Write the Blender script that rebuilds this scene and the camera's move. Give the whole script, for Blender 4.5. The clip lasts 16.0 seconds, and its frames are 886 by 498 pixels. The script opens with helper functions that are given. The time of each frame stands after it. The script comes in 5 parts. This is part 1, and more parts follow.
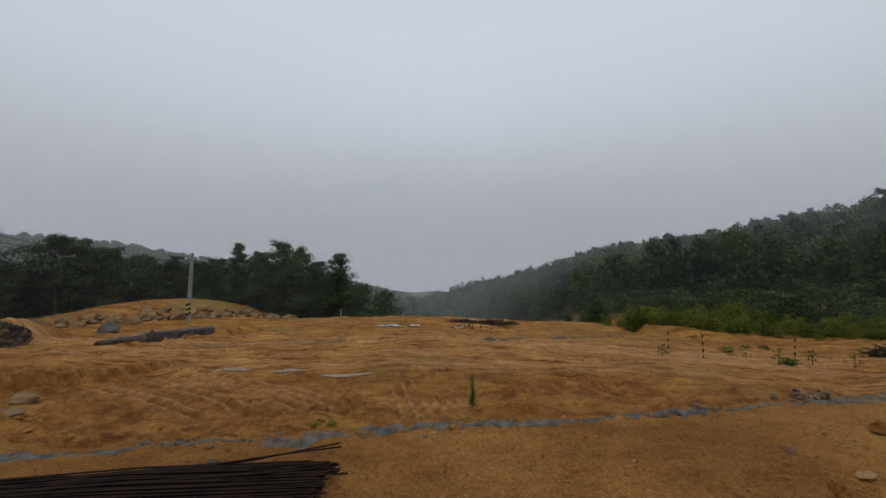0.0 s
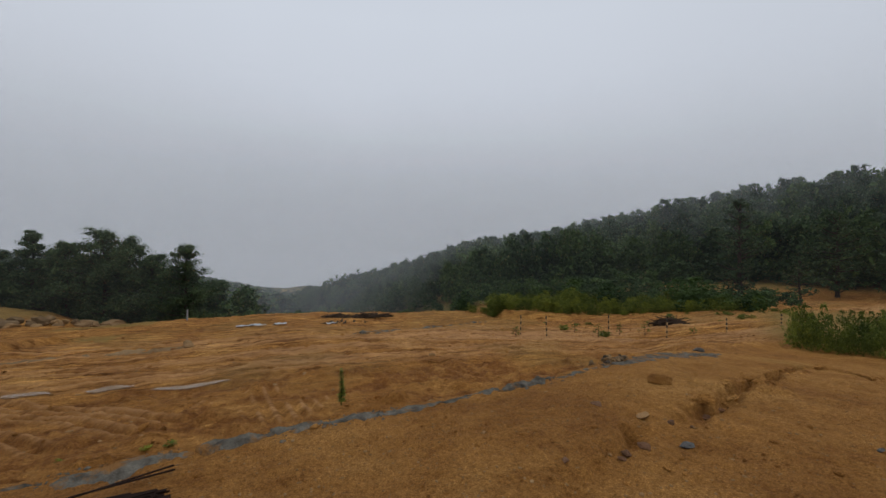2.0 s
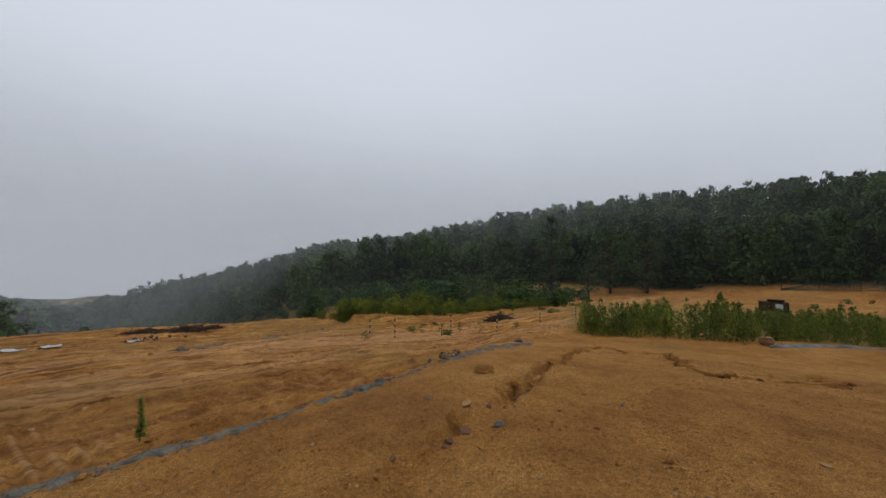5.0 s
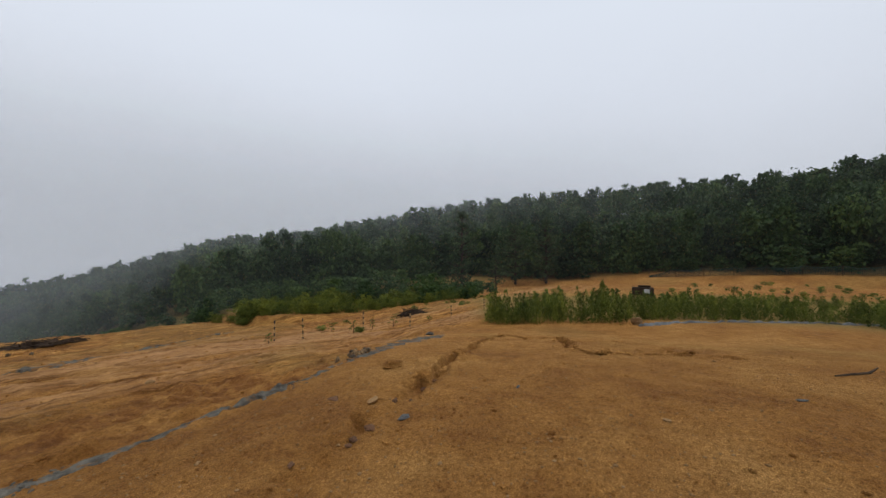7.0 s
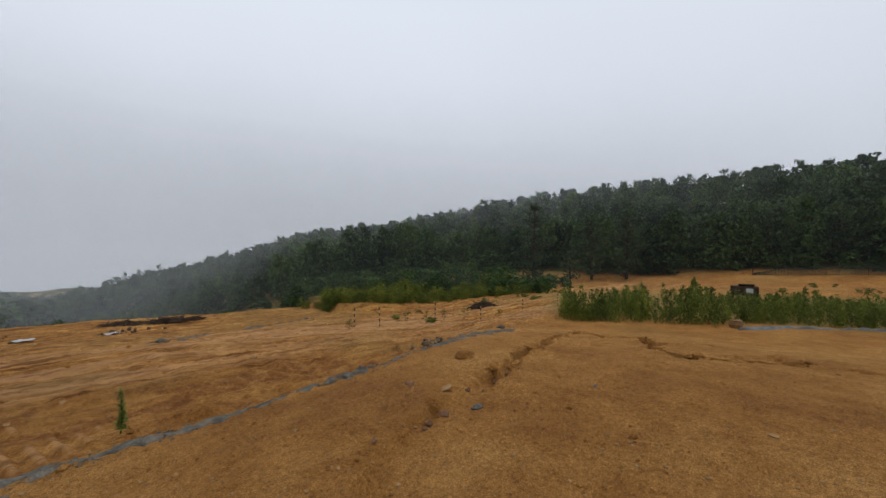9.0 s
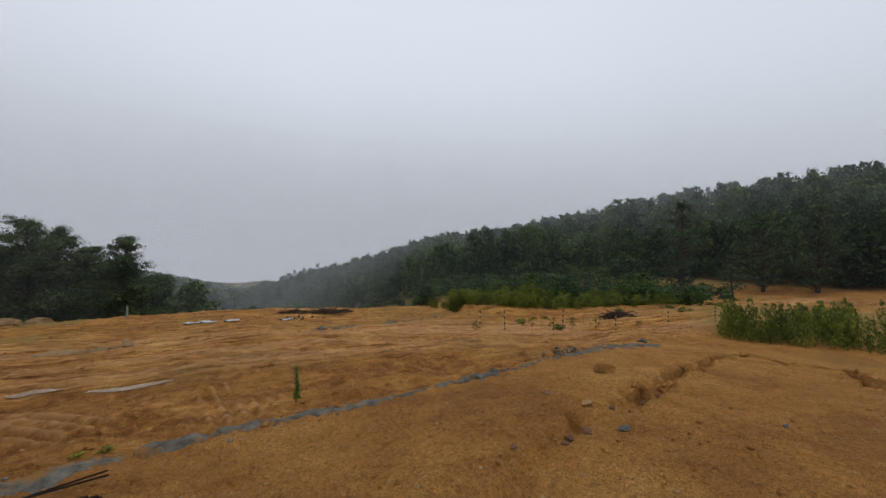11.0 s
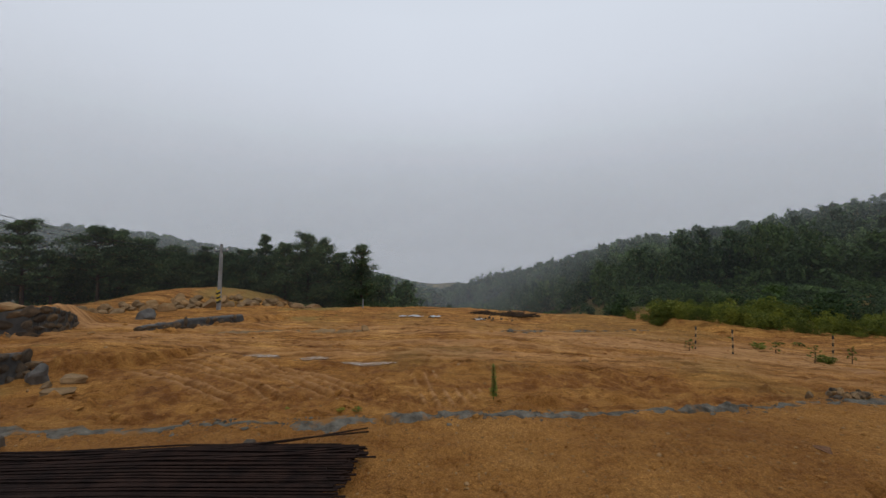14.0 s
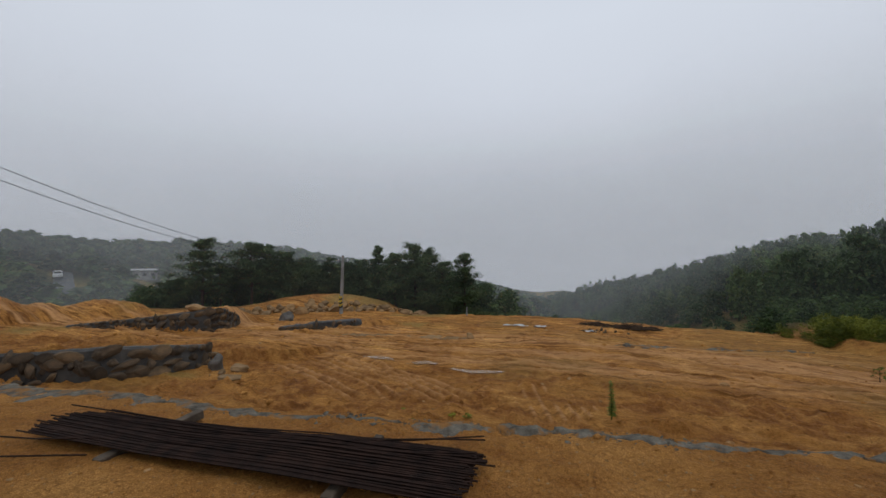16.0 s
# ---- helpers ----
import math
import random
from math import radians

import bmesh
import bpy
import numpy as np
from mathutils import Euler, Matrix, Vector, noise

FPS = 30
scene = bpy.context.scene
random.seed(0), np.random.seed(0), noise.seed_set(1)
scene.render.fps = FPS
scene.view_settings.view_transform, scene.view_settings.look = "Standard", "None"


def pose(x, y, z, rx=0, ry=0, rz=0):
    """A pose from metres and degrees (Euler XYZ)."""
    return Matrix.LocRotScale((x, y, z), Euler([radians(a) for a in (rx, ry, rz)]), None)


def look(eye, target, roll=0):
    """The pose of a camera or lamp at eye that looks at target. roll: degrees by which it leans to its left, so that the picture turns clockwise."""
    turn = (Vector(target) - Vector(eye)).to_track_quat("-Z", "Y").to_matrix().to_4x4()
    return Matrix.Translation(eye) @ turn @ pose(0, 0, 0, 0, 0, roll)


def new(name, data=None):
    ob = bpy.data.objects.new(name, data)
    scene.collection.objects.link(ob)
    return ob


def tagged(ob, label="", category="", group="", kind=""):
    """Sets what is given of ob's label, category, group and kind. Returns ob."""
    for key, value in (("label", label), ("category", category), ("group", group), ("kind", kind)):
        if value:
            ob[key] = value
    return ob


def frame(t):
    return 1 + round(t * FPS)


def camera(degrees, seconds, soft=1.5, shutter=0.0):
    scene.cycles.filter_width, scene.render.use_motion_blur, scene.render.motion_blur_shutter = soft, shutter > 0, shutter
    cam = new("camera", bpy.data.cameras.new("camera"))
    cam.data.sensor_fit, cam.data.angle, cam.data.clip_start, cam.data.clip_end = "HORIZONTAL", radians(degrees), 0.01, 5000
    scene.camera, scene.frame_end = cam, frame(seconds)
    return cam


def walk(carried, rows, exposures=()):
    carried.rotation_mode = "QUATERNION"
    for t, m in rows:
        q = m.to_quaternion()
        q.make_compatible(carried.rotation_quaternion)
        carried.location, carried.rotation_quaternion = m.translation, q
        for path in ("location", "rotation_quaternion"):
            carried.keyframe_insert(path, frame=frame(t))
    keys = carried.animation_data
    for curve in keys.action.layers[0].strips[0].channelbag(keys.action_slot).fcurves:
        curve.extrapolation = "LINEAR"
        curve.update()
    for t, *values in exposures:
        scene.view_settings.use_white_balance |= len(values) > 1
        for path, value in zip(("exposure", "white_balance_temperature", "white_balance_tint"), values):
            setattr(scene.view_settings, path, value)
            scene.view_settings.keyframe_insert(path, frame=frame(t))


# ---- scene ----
cam = camera(100.5, 16.0, soft=1.5)
ROWS = [
    (0.0, 0.000, 0.000, 1.600, 92.00, 0.00, 0.00),
    (0.5, 0.023, 0.006, 1.609, 91.87, -0.03, -5.74),
    (1.0, 0.054, 0.011, 1.609, 90.99, 0.32, -10.44),
    (1.5, 0.087, 0.004, 1.599, 91.09, -0.19, -15.13),
    (2.0, 0.118, -0.010, 1.591, 90.89, 0.03, -19.04),
    (2.5, 0.146, -0.025, 1.587, 91.33, 0.04, -22.51),
    (3.0, 0.177, -0.037, 1.583, 90.83, -0.03, -25.78),
    (3.5, 0.207, -0.042, 1.580, 91.08, -0.06, -29.31),
    (4.0, 0.238, -0.046, 1.575, 91.30, -0.14, -33.53),
    (4.5, 0.270, -0.059, 1.569, 91.45, -0.46, -36.79),
    (5.0, 0.301, -0.074, 1.569, 91.63, -0.59, -41.37),
    (5.2, 0.310, -0.082, 1.569, 91.29, -0.19, -42.80),
    (7.0, 0.354, -0.190, 1.586, 90.90, 0.20, -54.55),
    (7.3, 0.354, -0.203, 1.587, 90.73, 0.28, -54.25),
    (7.5, 0.353, -0.208, 1.587, 90.48, 0.45, -53.75),
    (8.0, 0.339, -0.209, 1.586, 90.45, 0.52, -50.95),
    (10.3, 0.213, -0.125, 1.589, 90.06, -0.44, -32.38),
    (10.5, 0.200, -0.113, 1.589, 90.48, -0.34, -30.40),
    (11.0, 0.168, -0.078, 1.589, 90.18, -0.52, -24.83),
    (11.5, 0.133, -0.048, 1.588, 89.99, -0.78, -19.36),
    (12.0, 0.094, -0.029, 1.585, 89.54, -0.54, -14.35),
    (12.5, 0.060, -0.017, 1.586, 89.73, -0.39, -9.69),
    (13.0, 0.025, -0.015, 1.593, 90.01, -0.46, -5.85),
    (13.5, -0.013, -0.025, 1.600, 90.45, -0.43, -1.73),
    (14.0, -0.049, -0.042, 1.605, 90.67, -0.30, 3.12),
    (14.5, -0.087, -0.061, 1.612, 90.84, 0.00, 8.10),
    (15.0, -0.117, -0.078, 1.617, 90.82, -0.10, 10.84),
    (15.5, -0.141, -0.096, 1.627, 91.35, -0.07, 14.50),
    (16.0, -0.161, -0.119, 1.635, 91.92, 0.48, 18.69),
]
EXPOSURES = [(0.0, -0.09), (2.5, -0.05), (5.0, 0.08), (7.5, 0.26), (10.5, 0.2), (13.0, 0.1), (16.0, 0.04)]
walk(cam, [(t, pose(x, y, z, rx, ry, rz)) for t, x, y, z, rx, ry, rz in ROWS], EXPOSURES)

# ---- light: thick overcast ----
world = bpy.data.worlds.new("overcast")
scene.world = world
world.use_nodes = True
wn, wl = world.node_tree.nodes, world.node_tree.links
wn.clear()
w_out, w_bg = wn.new("ShaderNodeOutputWorld"), wn.new("ShaderNodeBackground")
w_co, w_sep, w_ramp = wn.new("ShaderNodeTexCoord"), wn.new("ShaderNodeSeparateXYZ"), wn.new("ShaderNodeValToRGB")
w_noise, w_mix = wn.new("ShaderNodeTexNoise"), wn.new("ShaderNodeMix")
w_mix.data_type, w_mix.blend_type = "RGBA", "MULTIPLY"
w_mix.inputs[0].default_value = 0.10
w_noise.inputs["Scale"].default_value, w_noise.inputs["Detail"].default_value = 1.6, 3
w_ramp.color_ramp.elements[0].position, w_ramp.color_ramp.elements[0].color = 0.0, (0.43, 0.455, 0.505, 1)
w_ramp.color_ramp.elements[1].position, w_ramp.color_ramp.elements[1].color = 1.0, (0.62, 0.67, 0.75, 1)
for at, col in ((0.13, (0.50, 0.53, 0.59, 1)), (0.31, (0.59, 0.63, 0.705, 1)), (0.53, (0.65, 0.70, 0.785, 1))):
    w_ramp.color_ramp.elements.new(at).color = col
wl.new(w_co.outputs["Generated"], w_sep.inputs[0])
wl.new(w_co.outputs["Generated"], w_noise.inputs["Vector"])
wl.new(w_sep.outputs["Z"], w_ramp.inputs[0])
wl.new(w_ramp.outputs[0], w_mix.inputs[6])
wl.new(w_noise.outputs["Fac"], w_mix.inputs[7])
wl.new(w_mix.outputs[2], w_bg.inputs["Color"])
w_bg.inputs["Strength"].default_value = 1.0
wl.new(w_bg.outputs[0], w_out.inputs[0])
sun = new("sun", bpy.data.lights.new("sun", "SUN"))
sun.data.energy, sun.data.angle, sun.data.color = 0.5, radians(40), (1.0, 0.97, 0.92)
sun.matrix_world = look((0, 0, 60), (-14, 10, 0))

# ---- materials ----
def material(name, rough=0.8, spec=0.3, metal=0.0):
    m = bpy.data.materials.new(name)
    m.use_nodes = True
    b = m.node_tree.nodes["Principled BSDF"]
    b.inputs["Roughness"].default_value, b.inputs["Metallic"].default_value = rough, metal
    b.inputs["Specular IOR Level"].default_value = spec
    return m, m.node_tree.nodes, m.node_tree.links, b


def noise_node(n, l, scale, detail=4.0, rough=0.55, vec=None):
    t = n.new("ShaderNodeTexNoise")
    t.inputs["Scale"].default_value, t.inputs["Detail"].default_value, t.inputs["Roughness"].default_value = scale, detail, rough
    if vec is not None:
        l.new(vec, t.inputs["Vector"])
    return t.outputs["Fac"]


def ramp(n, l, fac, stops):
    r = n.new("ShaderNodeValToRGB")
    e = r.color_ramp.elements
    e[0].position, e[0].color = stops[0][0], (*stops[0][1], 1)
    e[1].position, e[1].color = stops[-1][0], (*stops[-1][1], 1)
    for p, c in stops[1:-1]:
        e.new(p).color = (*c, 1)
    l.new(fac, r.inputs[0])
    return r.outputs[0]


def mix(n, l, fac, a, b, blend="MIX"):
    x = n.new("ShaderNodeMix")
    x.data_type, x.blend_type = "RGBA", blend
    for s, v in ((x.inputs[0], fac), (x.inputs[6], a), (x.inputs[7], b)):
        if isinstance(v, (int, float)):
            s.default_value = v
        elif isinstance(v, tuple):
            s.default_value = (*v, 1)
        else:
            l.new(v, s)
    return x.outputs[2]


def bump(n, l, b, height, strength=0.5, dist=0.02, after=None):
    k = n.new("ShaderNodeBump")
    k.inputs["Strength"].default_value, k.inputs["Distance"].default_value = strength, dist
    l.new(height, k.inputs["Height"])
    if after is not None:
        l.new(after, k.inputs["Normal"])
    l.new(k.outputs[0], b.inputs["Normal"])
    return k.outputs[0]


def place(n):
    return n.new("ShaderNodeTexCoord").outputs["Object"]


def varied(name, dark, light, scale=3.0, fine=40.0, rough=0.85, spec=0.25, relief=0.4, dist=0.01, metal=0.0, each=0.0):
    """A surface with broad patches and fine grain; each: how much the brightness of single pieces differs."""
    m, n, l, b = material(name, rough, spec, metal)
    co = place(n)
    broad, grain = noise_node(n, l, scale, 5, 0.6, co), noise_node(n, l, fine, 3, 0.6, co)
    c = ramp(n, l, broad, ((0.32, dark), (0.68, light)))
    c = mix(n, l, 0.35, c, ramp(n, l, grain, ((0.3, (0.55, 0.55, 0.55)), (0.7, (1.35, 1.35, 1.35)))), "MULTIPLY")
    if each:
        info = n.new("ShaderNodeObjectInfo")
        c = mix(n, l, each, c, ramp(n, l, info.outputs["Random"], ((0.0, (0.42, 0.39, 0.36)), (0.35, (0.8, 0.78, 0.75)), (0.7, (1.1, 1.0, 0.85)), (1.0, (1.7, 1.5, 1.15)))), "MULTIPLY")
    l.new(c, b.inputs["Base Color"])
    bump(n, l, b, grain, relief, dist)
    return m


def soil_material():
    m, n, l, b = material("soil", 0.9, 0.08)
    co = place(n)
    geo, lane, churn = (n.new("ShaderNodeAttribute") for _ in range(3))
    geo.attribute_name, lane.attribute_name, churn.attribute_name = "soil", "lane", "churn"
    sep = n.new("ShaderNodeSeparateColor")
    l.new(geo.outputs["Color"], sep.inputs[0])
    broad, mid = noise_node(n, l, 0.4, 6, 0.62, co), noise_node(n, l, 2.6, 6, 0.68, co)
    fine, grit = noise_node(n, l, 22.0, 5, 0.75, co), noise_node(n, l, 95.0, 3, 0.75, co)
    c = ramp(n, l, broad, ((0.30, (0.245, 0.102, 0.025)), (0.5, (0.360, 0.164, 0.042)), (0.70, (0.455, 0.230, 0.068))))
    c = mix(n, l, 0.6, c, ramp(n, l, mid, ((0.32, (0.66, 0.58, 0.50)), (0.5, (1.0, 1.0, 1.0)), (0.68, (1.25, 1.28, 1.3)))), "MULTIPLY")
    c = mix(n, l, 0.62, c, ramp(n, l, fine, ((0.34, (0.45, 0.40, 0.36)), (0.5, (1.0, 1.0, 1.0)), (0.66, (1.40, 1.43, 1.45)))), "MULTIPLY")
    c = mix(n, l, 0.62, c, ramp(n, l, grit, ((0.36, (0.42, 0.39, 0.36)), (0.5, (1.0, 1.0, 1.0)), (0.60, (1.45, 1.5, 1.55)), (0.68, (2.2, 2.4, 2.7)))), "MULTIPLY")
    # wheel and blade marks that follow the haul road
    xyz, flow = n.new("ShaderNodeSeparateXYZ"), n.new("ShaderNodeCombineXYZ")
    l.new(co, xyz.inputs[0])
    slow = n.new("ShaderNodeMath")
    slow.operation = "MULTIPLY"
    slow.inputs[1].default_value = 0.11
    l.new(xyz.outputs["X"], slow.inputs[0])
    l.new(slow.outputs[0], flow.inputs["X"])
    l.new(lane.outputs["Fac"], flow.inputs["Y"])
    drag, score = noise_node(n, l, 1.5, 6, 0.72, flow.outputs[0]), noise_node(n, l, 5.5, 4, 0.65, flow.outputs[0])
    marks = ramp(n, l, drag, ((0.36, (0.50, 0.42, 0.35)), (0.5, (1.0, 1.0, 1.0)), (0.62, (1.42, 1.47, 1.52))))
    lines = ramp(n, l, score, ((0.38, (0.40, 0.33, 0.28)), (0.47, (0.95, 0.94, 0.93)), (0.60, (1.3, 1.34, 1.38))))
    c = mix(n, l, geo.outputs["Alpha"], c, mix(n, l, 0.95, mix(n, l, 0.75, c, marks, "MULTIPLY"), lines, "MULTIPLY"))
    # worn, paler clay on the haul tracks; raw red subsoil where it is churned; near-black ground under the forest;
    # sparse grass
    pale = mix(n, l, 0.5, (0.46, 0.24, 0.098), ramp(n, l, mid, ((0.3, (0.35, 0.17, 0.060)), (0.7, (0.54, 0.30, 0.145)))))
    c = mix(n, l, sep.outputs[0], c, mix(n, l, 0.7, pale, lines, "MULTIPLY"))
    raw = mix(n, l, 0.7, ramp(n, l, mid, ((0.34, (0.155, 0.058, 0.016)), (0.52, (0.285, 0.122, 0.033)), (0.68, (0.45, 0.22, 0.064)))), ramp(n, l, fine, ((0.34, (0.45, 0.40, 0.36)), (0.5, (1.0, 1.0, 1.0)), (0.66, (1.4, 1.43, 1.45)))), "MULTIPLY")
    c = mix(n, l, churn.outputs["Fac"], c, raw)
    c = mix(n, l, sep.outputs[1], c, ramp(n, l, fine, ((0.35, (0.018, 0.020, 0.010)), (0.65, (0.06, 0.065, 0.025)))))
    c = mix(n, l, sep.outputs[2], c, ramp(n, l, mid, ((0.35, (0.24, 0.15, 0.045)), (0.65, (0.27, 0.20, 0.065)))))
    l.new(c, b.inputs["Base Color"])
    scored = n.new("ShaderNodeMath")
    scored.operation = "MULTIPLY"
    l.new(score, scored.inputs[0])
    l.new(geo.outputs["Alpha"], scored.inputs[1])
    zero = bump(n, l, b, scored.outputs[0], 0.8, 0.12)
    first = bump(n, l, b, mid, 0.8, 0.14, zero)
    second = bump(n, l, b, fine, 1.0, 0.05, first)
    bump(n, l, b, grit, 0.9, 0.012, second)
    wet = ramp(n, l, broad, ((0.35, (0.78, 0.78, 0.78)), (0.65, (0.98, 0.98, 0.98))))
    l.new(wet, b.inputs["Roughness"])
    return m


def leaf_material(name, dark, light, patch=0.35):
    m, n, l, b = material(name, 0.65, 0.2)
    co = place(n)
    geo = n.new("ShaderNodeNewGeometry")
    info = n.new("ShaderNodeObjectInfo")
    c = ramp(n, l, noise_node(n, l, patch, 3, 0.6, co), ((0.30, dark), (0.70, light)))
    c = mix(n, l, 0.7, c, ramp(n, l, geo.outputs["Random Per Island"], ((0.0, (0.55, 0.6, 0.55)), (1.0, (1.45, 1.4, 1.2)))), "MULTIPLY")
    tint = n.new("ShaderNodeAttribute")
    tint.attribute_name = "tint"
    c = mix(n, l, 0.85, c, ramp(n, l, tint.outputs["Fac"], ((0.0, (0.42, 0.48, 0.50)), (0.5, (1.0, 1.0, 1.0)), (1.0, (1.75, 1.55, 1.10)))), "MULTIPLY")
    c = mix(n, l, 0.4, c, ramp(n, l, info.outputs["Random"], ((0.0, (0.7, 0.75, 0.7)), (1.0, (1.3, 1.2, 1.1)))), "MULTIPLY")
    l.new(c, b.inputs["Base Color"])
    t, x = n.new("ShaderNodeBsdfTranslucent"), n.new("ShaderNodeMixShader")
    l.new(c, t.inputs["Color"])
    x.inputs[0].default_value = 0.25
    l.new(b.outputs[0], x.inputs[1])
    l.new(t.outputs[0], x.inputs[2])
    l.new(x.outputs[0], n["Material Output"].inputs["Surface"])
    return m


def haze_sheet_material(name, density, top):
    """Distance haze put on a sheet: part clear, part scattering; denser in patches, down the valley and towards the
    cloud base.
    """
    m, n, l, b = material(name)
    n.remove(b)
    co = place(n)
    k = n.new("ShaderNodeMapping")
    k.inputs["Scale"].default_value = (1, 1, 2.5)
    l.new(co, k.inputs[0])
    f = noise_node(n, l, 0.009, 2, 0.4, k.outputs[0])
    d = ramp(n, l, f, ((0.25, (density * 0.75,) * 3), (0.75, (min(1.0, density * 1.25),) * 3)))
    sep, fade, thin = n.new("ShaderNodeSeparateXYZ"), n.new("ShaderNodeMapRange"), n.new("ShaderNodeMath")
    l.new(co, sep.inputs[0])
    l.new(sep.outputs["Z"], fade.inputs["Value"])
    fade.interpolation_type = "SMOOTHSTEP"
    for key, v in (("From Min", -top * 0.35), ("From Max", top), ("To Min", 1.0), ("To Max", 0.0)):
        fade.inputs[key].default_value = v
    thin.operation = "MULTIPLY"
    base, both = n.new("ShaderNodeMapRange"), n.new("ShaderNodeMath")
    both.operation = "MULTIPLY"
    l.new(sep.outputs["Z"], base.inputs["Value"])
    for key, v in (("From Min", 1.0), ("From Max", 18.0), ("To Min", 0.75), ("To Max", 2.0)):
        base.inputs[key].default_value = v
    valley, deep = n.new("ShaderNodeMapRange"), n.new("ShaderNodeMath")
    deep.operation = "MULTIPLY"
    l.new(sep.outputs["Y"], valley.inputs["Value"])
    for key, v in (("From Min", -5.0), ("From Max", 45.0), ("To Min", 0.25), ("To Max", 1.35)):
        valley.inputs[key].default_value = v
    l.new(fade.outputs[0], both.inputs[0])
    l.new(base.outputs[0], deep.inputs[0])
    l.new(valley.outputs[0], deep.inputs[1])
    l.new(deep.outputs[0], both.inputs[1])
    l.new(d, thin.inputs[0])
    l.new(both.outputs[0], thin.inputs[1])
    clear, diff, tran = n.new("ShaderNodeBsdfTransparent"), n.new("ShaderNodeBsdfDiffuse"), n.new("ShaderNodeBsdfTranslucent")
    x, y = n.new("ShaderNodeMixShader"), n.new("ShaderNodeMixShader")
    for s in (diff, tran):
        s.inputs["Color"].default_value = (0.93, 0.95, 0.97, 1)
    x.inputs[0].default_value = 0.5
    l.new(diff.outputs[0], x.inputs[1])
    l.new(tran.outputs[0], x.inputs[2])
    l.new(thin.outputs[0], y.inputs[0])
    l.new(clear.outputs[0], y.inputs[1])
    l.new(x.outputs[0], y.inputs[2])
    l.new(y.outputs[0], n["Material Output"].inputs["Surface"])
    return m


M_SOIL = soil_material()
M_PINE = leaf_material("pine_needles", (0.036, 0.060, 0.030), (0.095, 0.140, 0.060))
M_BROAD = leaf_material("broadleaf", (0.030, 0.058, 0.020), (0.075, 0.125, 0.038), 0.2)
M_FOREST = leaf_material("forest_leaves", (0.026, 0.050, 0.021), (0.080, 0.130, 0.045), 0.09)
M_SHRUB = leaf_material("shrub_leaves", (0.055, 0.082, 0.016), (0.18, 0.205, 0.038), 0.5)
M_LIME = leaf_material("young_leaves", (0.11, 0.145, 0.024), (0.22, 0.26, 0.045), 2.0)
M_WEED = leaf_material("weed_leaves", (0.060, 0.088, 0.018), (0.19, 0.22, 0.045), 0.6)
M_BARK = varied("bark", (0.035, 0.026, 0.02), (0.09, 0.062, 0.045), 2, 25, 0.9, 0.1, 0.8, 0.03)
M_STONE = varied("field_stone", (0.045, 0.038, 0.031), (0.13, 0.092, 0.058), 2.2, 30, 0.75, 0.3, 0.6, 0.015, each=0.9)
M_TAN = varied("rockery_stone", (0.15, 0.090, 0.042), (0.30, 0.20, 0.105), 1.5, 20, 0.85, 0.25, 0.6, 0.02, each=0.55)
M_MORTAR = varied("wet_mortar", (0.022, 0.021, 0.020), (0.065, 0.062, 0.057), 2.5, 35, 0.6, 0.4, 0.7, 0.02)
M_DARKROCK = varied("dark_rock", (0.045, 0.041, 0.037), (0.13, 0.118, 0.104), 1.8, 22, 0.65, 0.4, 0.7, 0.02)
M_CEMENT = varied("cement_spill", (0.055, 0.048, 0.038), (0.20, 0.18, 0.145), 7.0, 45, 0.92, 0.1, 1.0, 0.03)
_n, _l = M_CEMENT.node_tree.nodes, M_CEMENT.node_tree.links
_b = _n["Principled BSDF"]
_l.new(mix(_n, _l, ramp(_n, _l, noise_node(_n, _l, 3.2, 6, 0.7, place(_n)), ((0.50, (0, 0, 0)), (0.60, (0.9, 0.9, 0.9)))), _b.inputs["Base Color"].links[0].from_socket, (0.26, 0.118, 0.03)), _b.inputs["Base Color"])
M_GRIT = varied("pale_grit", (0.22, 0.115, 0.042), (0.36, 0.215, 0.095), 5, 40, 0.85, 0.2, 0.4, 0.004)
M_CLOD = varied("red_clod", (0.085, 0.040, 0.019), (0.20, 0.10, 0.05), 6, 60, 0.85, 0.25, 0.7, 0.006, each=0.4)
M_REBAR = varied("rusted_steel", (0.010, 0.0055, 0.0045), (0.034, 0.017, 0.012), 6, 90, 0.75, 0.15, 0.5, 0.002)
M_TIMBER = varied("weathered_timber", (0.05, 0.038, 0.028), (0.115, 0.088, 0.064), 5, 60, 0.85, 0.2, 0.5, 0.004)
M_POLE = varied("pole_concrete", (0.19, 0.19, 0.185), (0.30, 0.30, 0.295), 2, 50, 0.8, 0.3, 0.3, 0.004)
M_BLACK = varied("black_paint", (0.012, 0.012, 0.013), (0.03, 0.03, 0.03), 4, 50, 0.6, 0.4, 0.2, 0.002)
M_YELLOW = varied("yellow_paint", (0.42, 0.28, 0.03), (0.60, 0.42, 0.05), 4, 50, 0.6, 0.4, 0.2, 0.002)
M_RED = varied("faded_stripe", (0.40, 0.23, 0.10), (0.55, 0.36, 0.17), 6, 60, 0.7, 0.3, 0.2, 0.002)
M_WIRE = varied("cable_sheath", (0.02, 0.02, 0.022), (0.04, 0.04, 0.042), 5, 50, 0.6, 0.4, 0.1, 0.001)
M_SHEET = varied("pale_plastic", (0.34, 0.34, 0.33), (0.55, 0.55, 0.54), 2, 30, 0.5, 0.4, 0.4, 0.01)
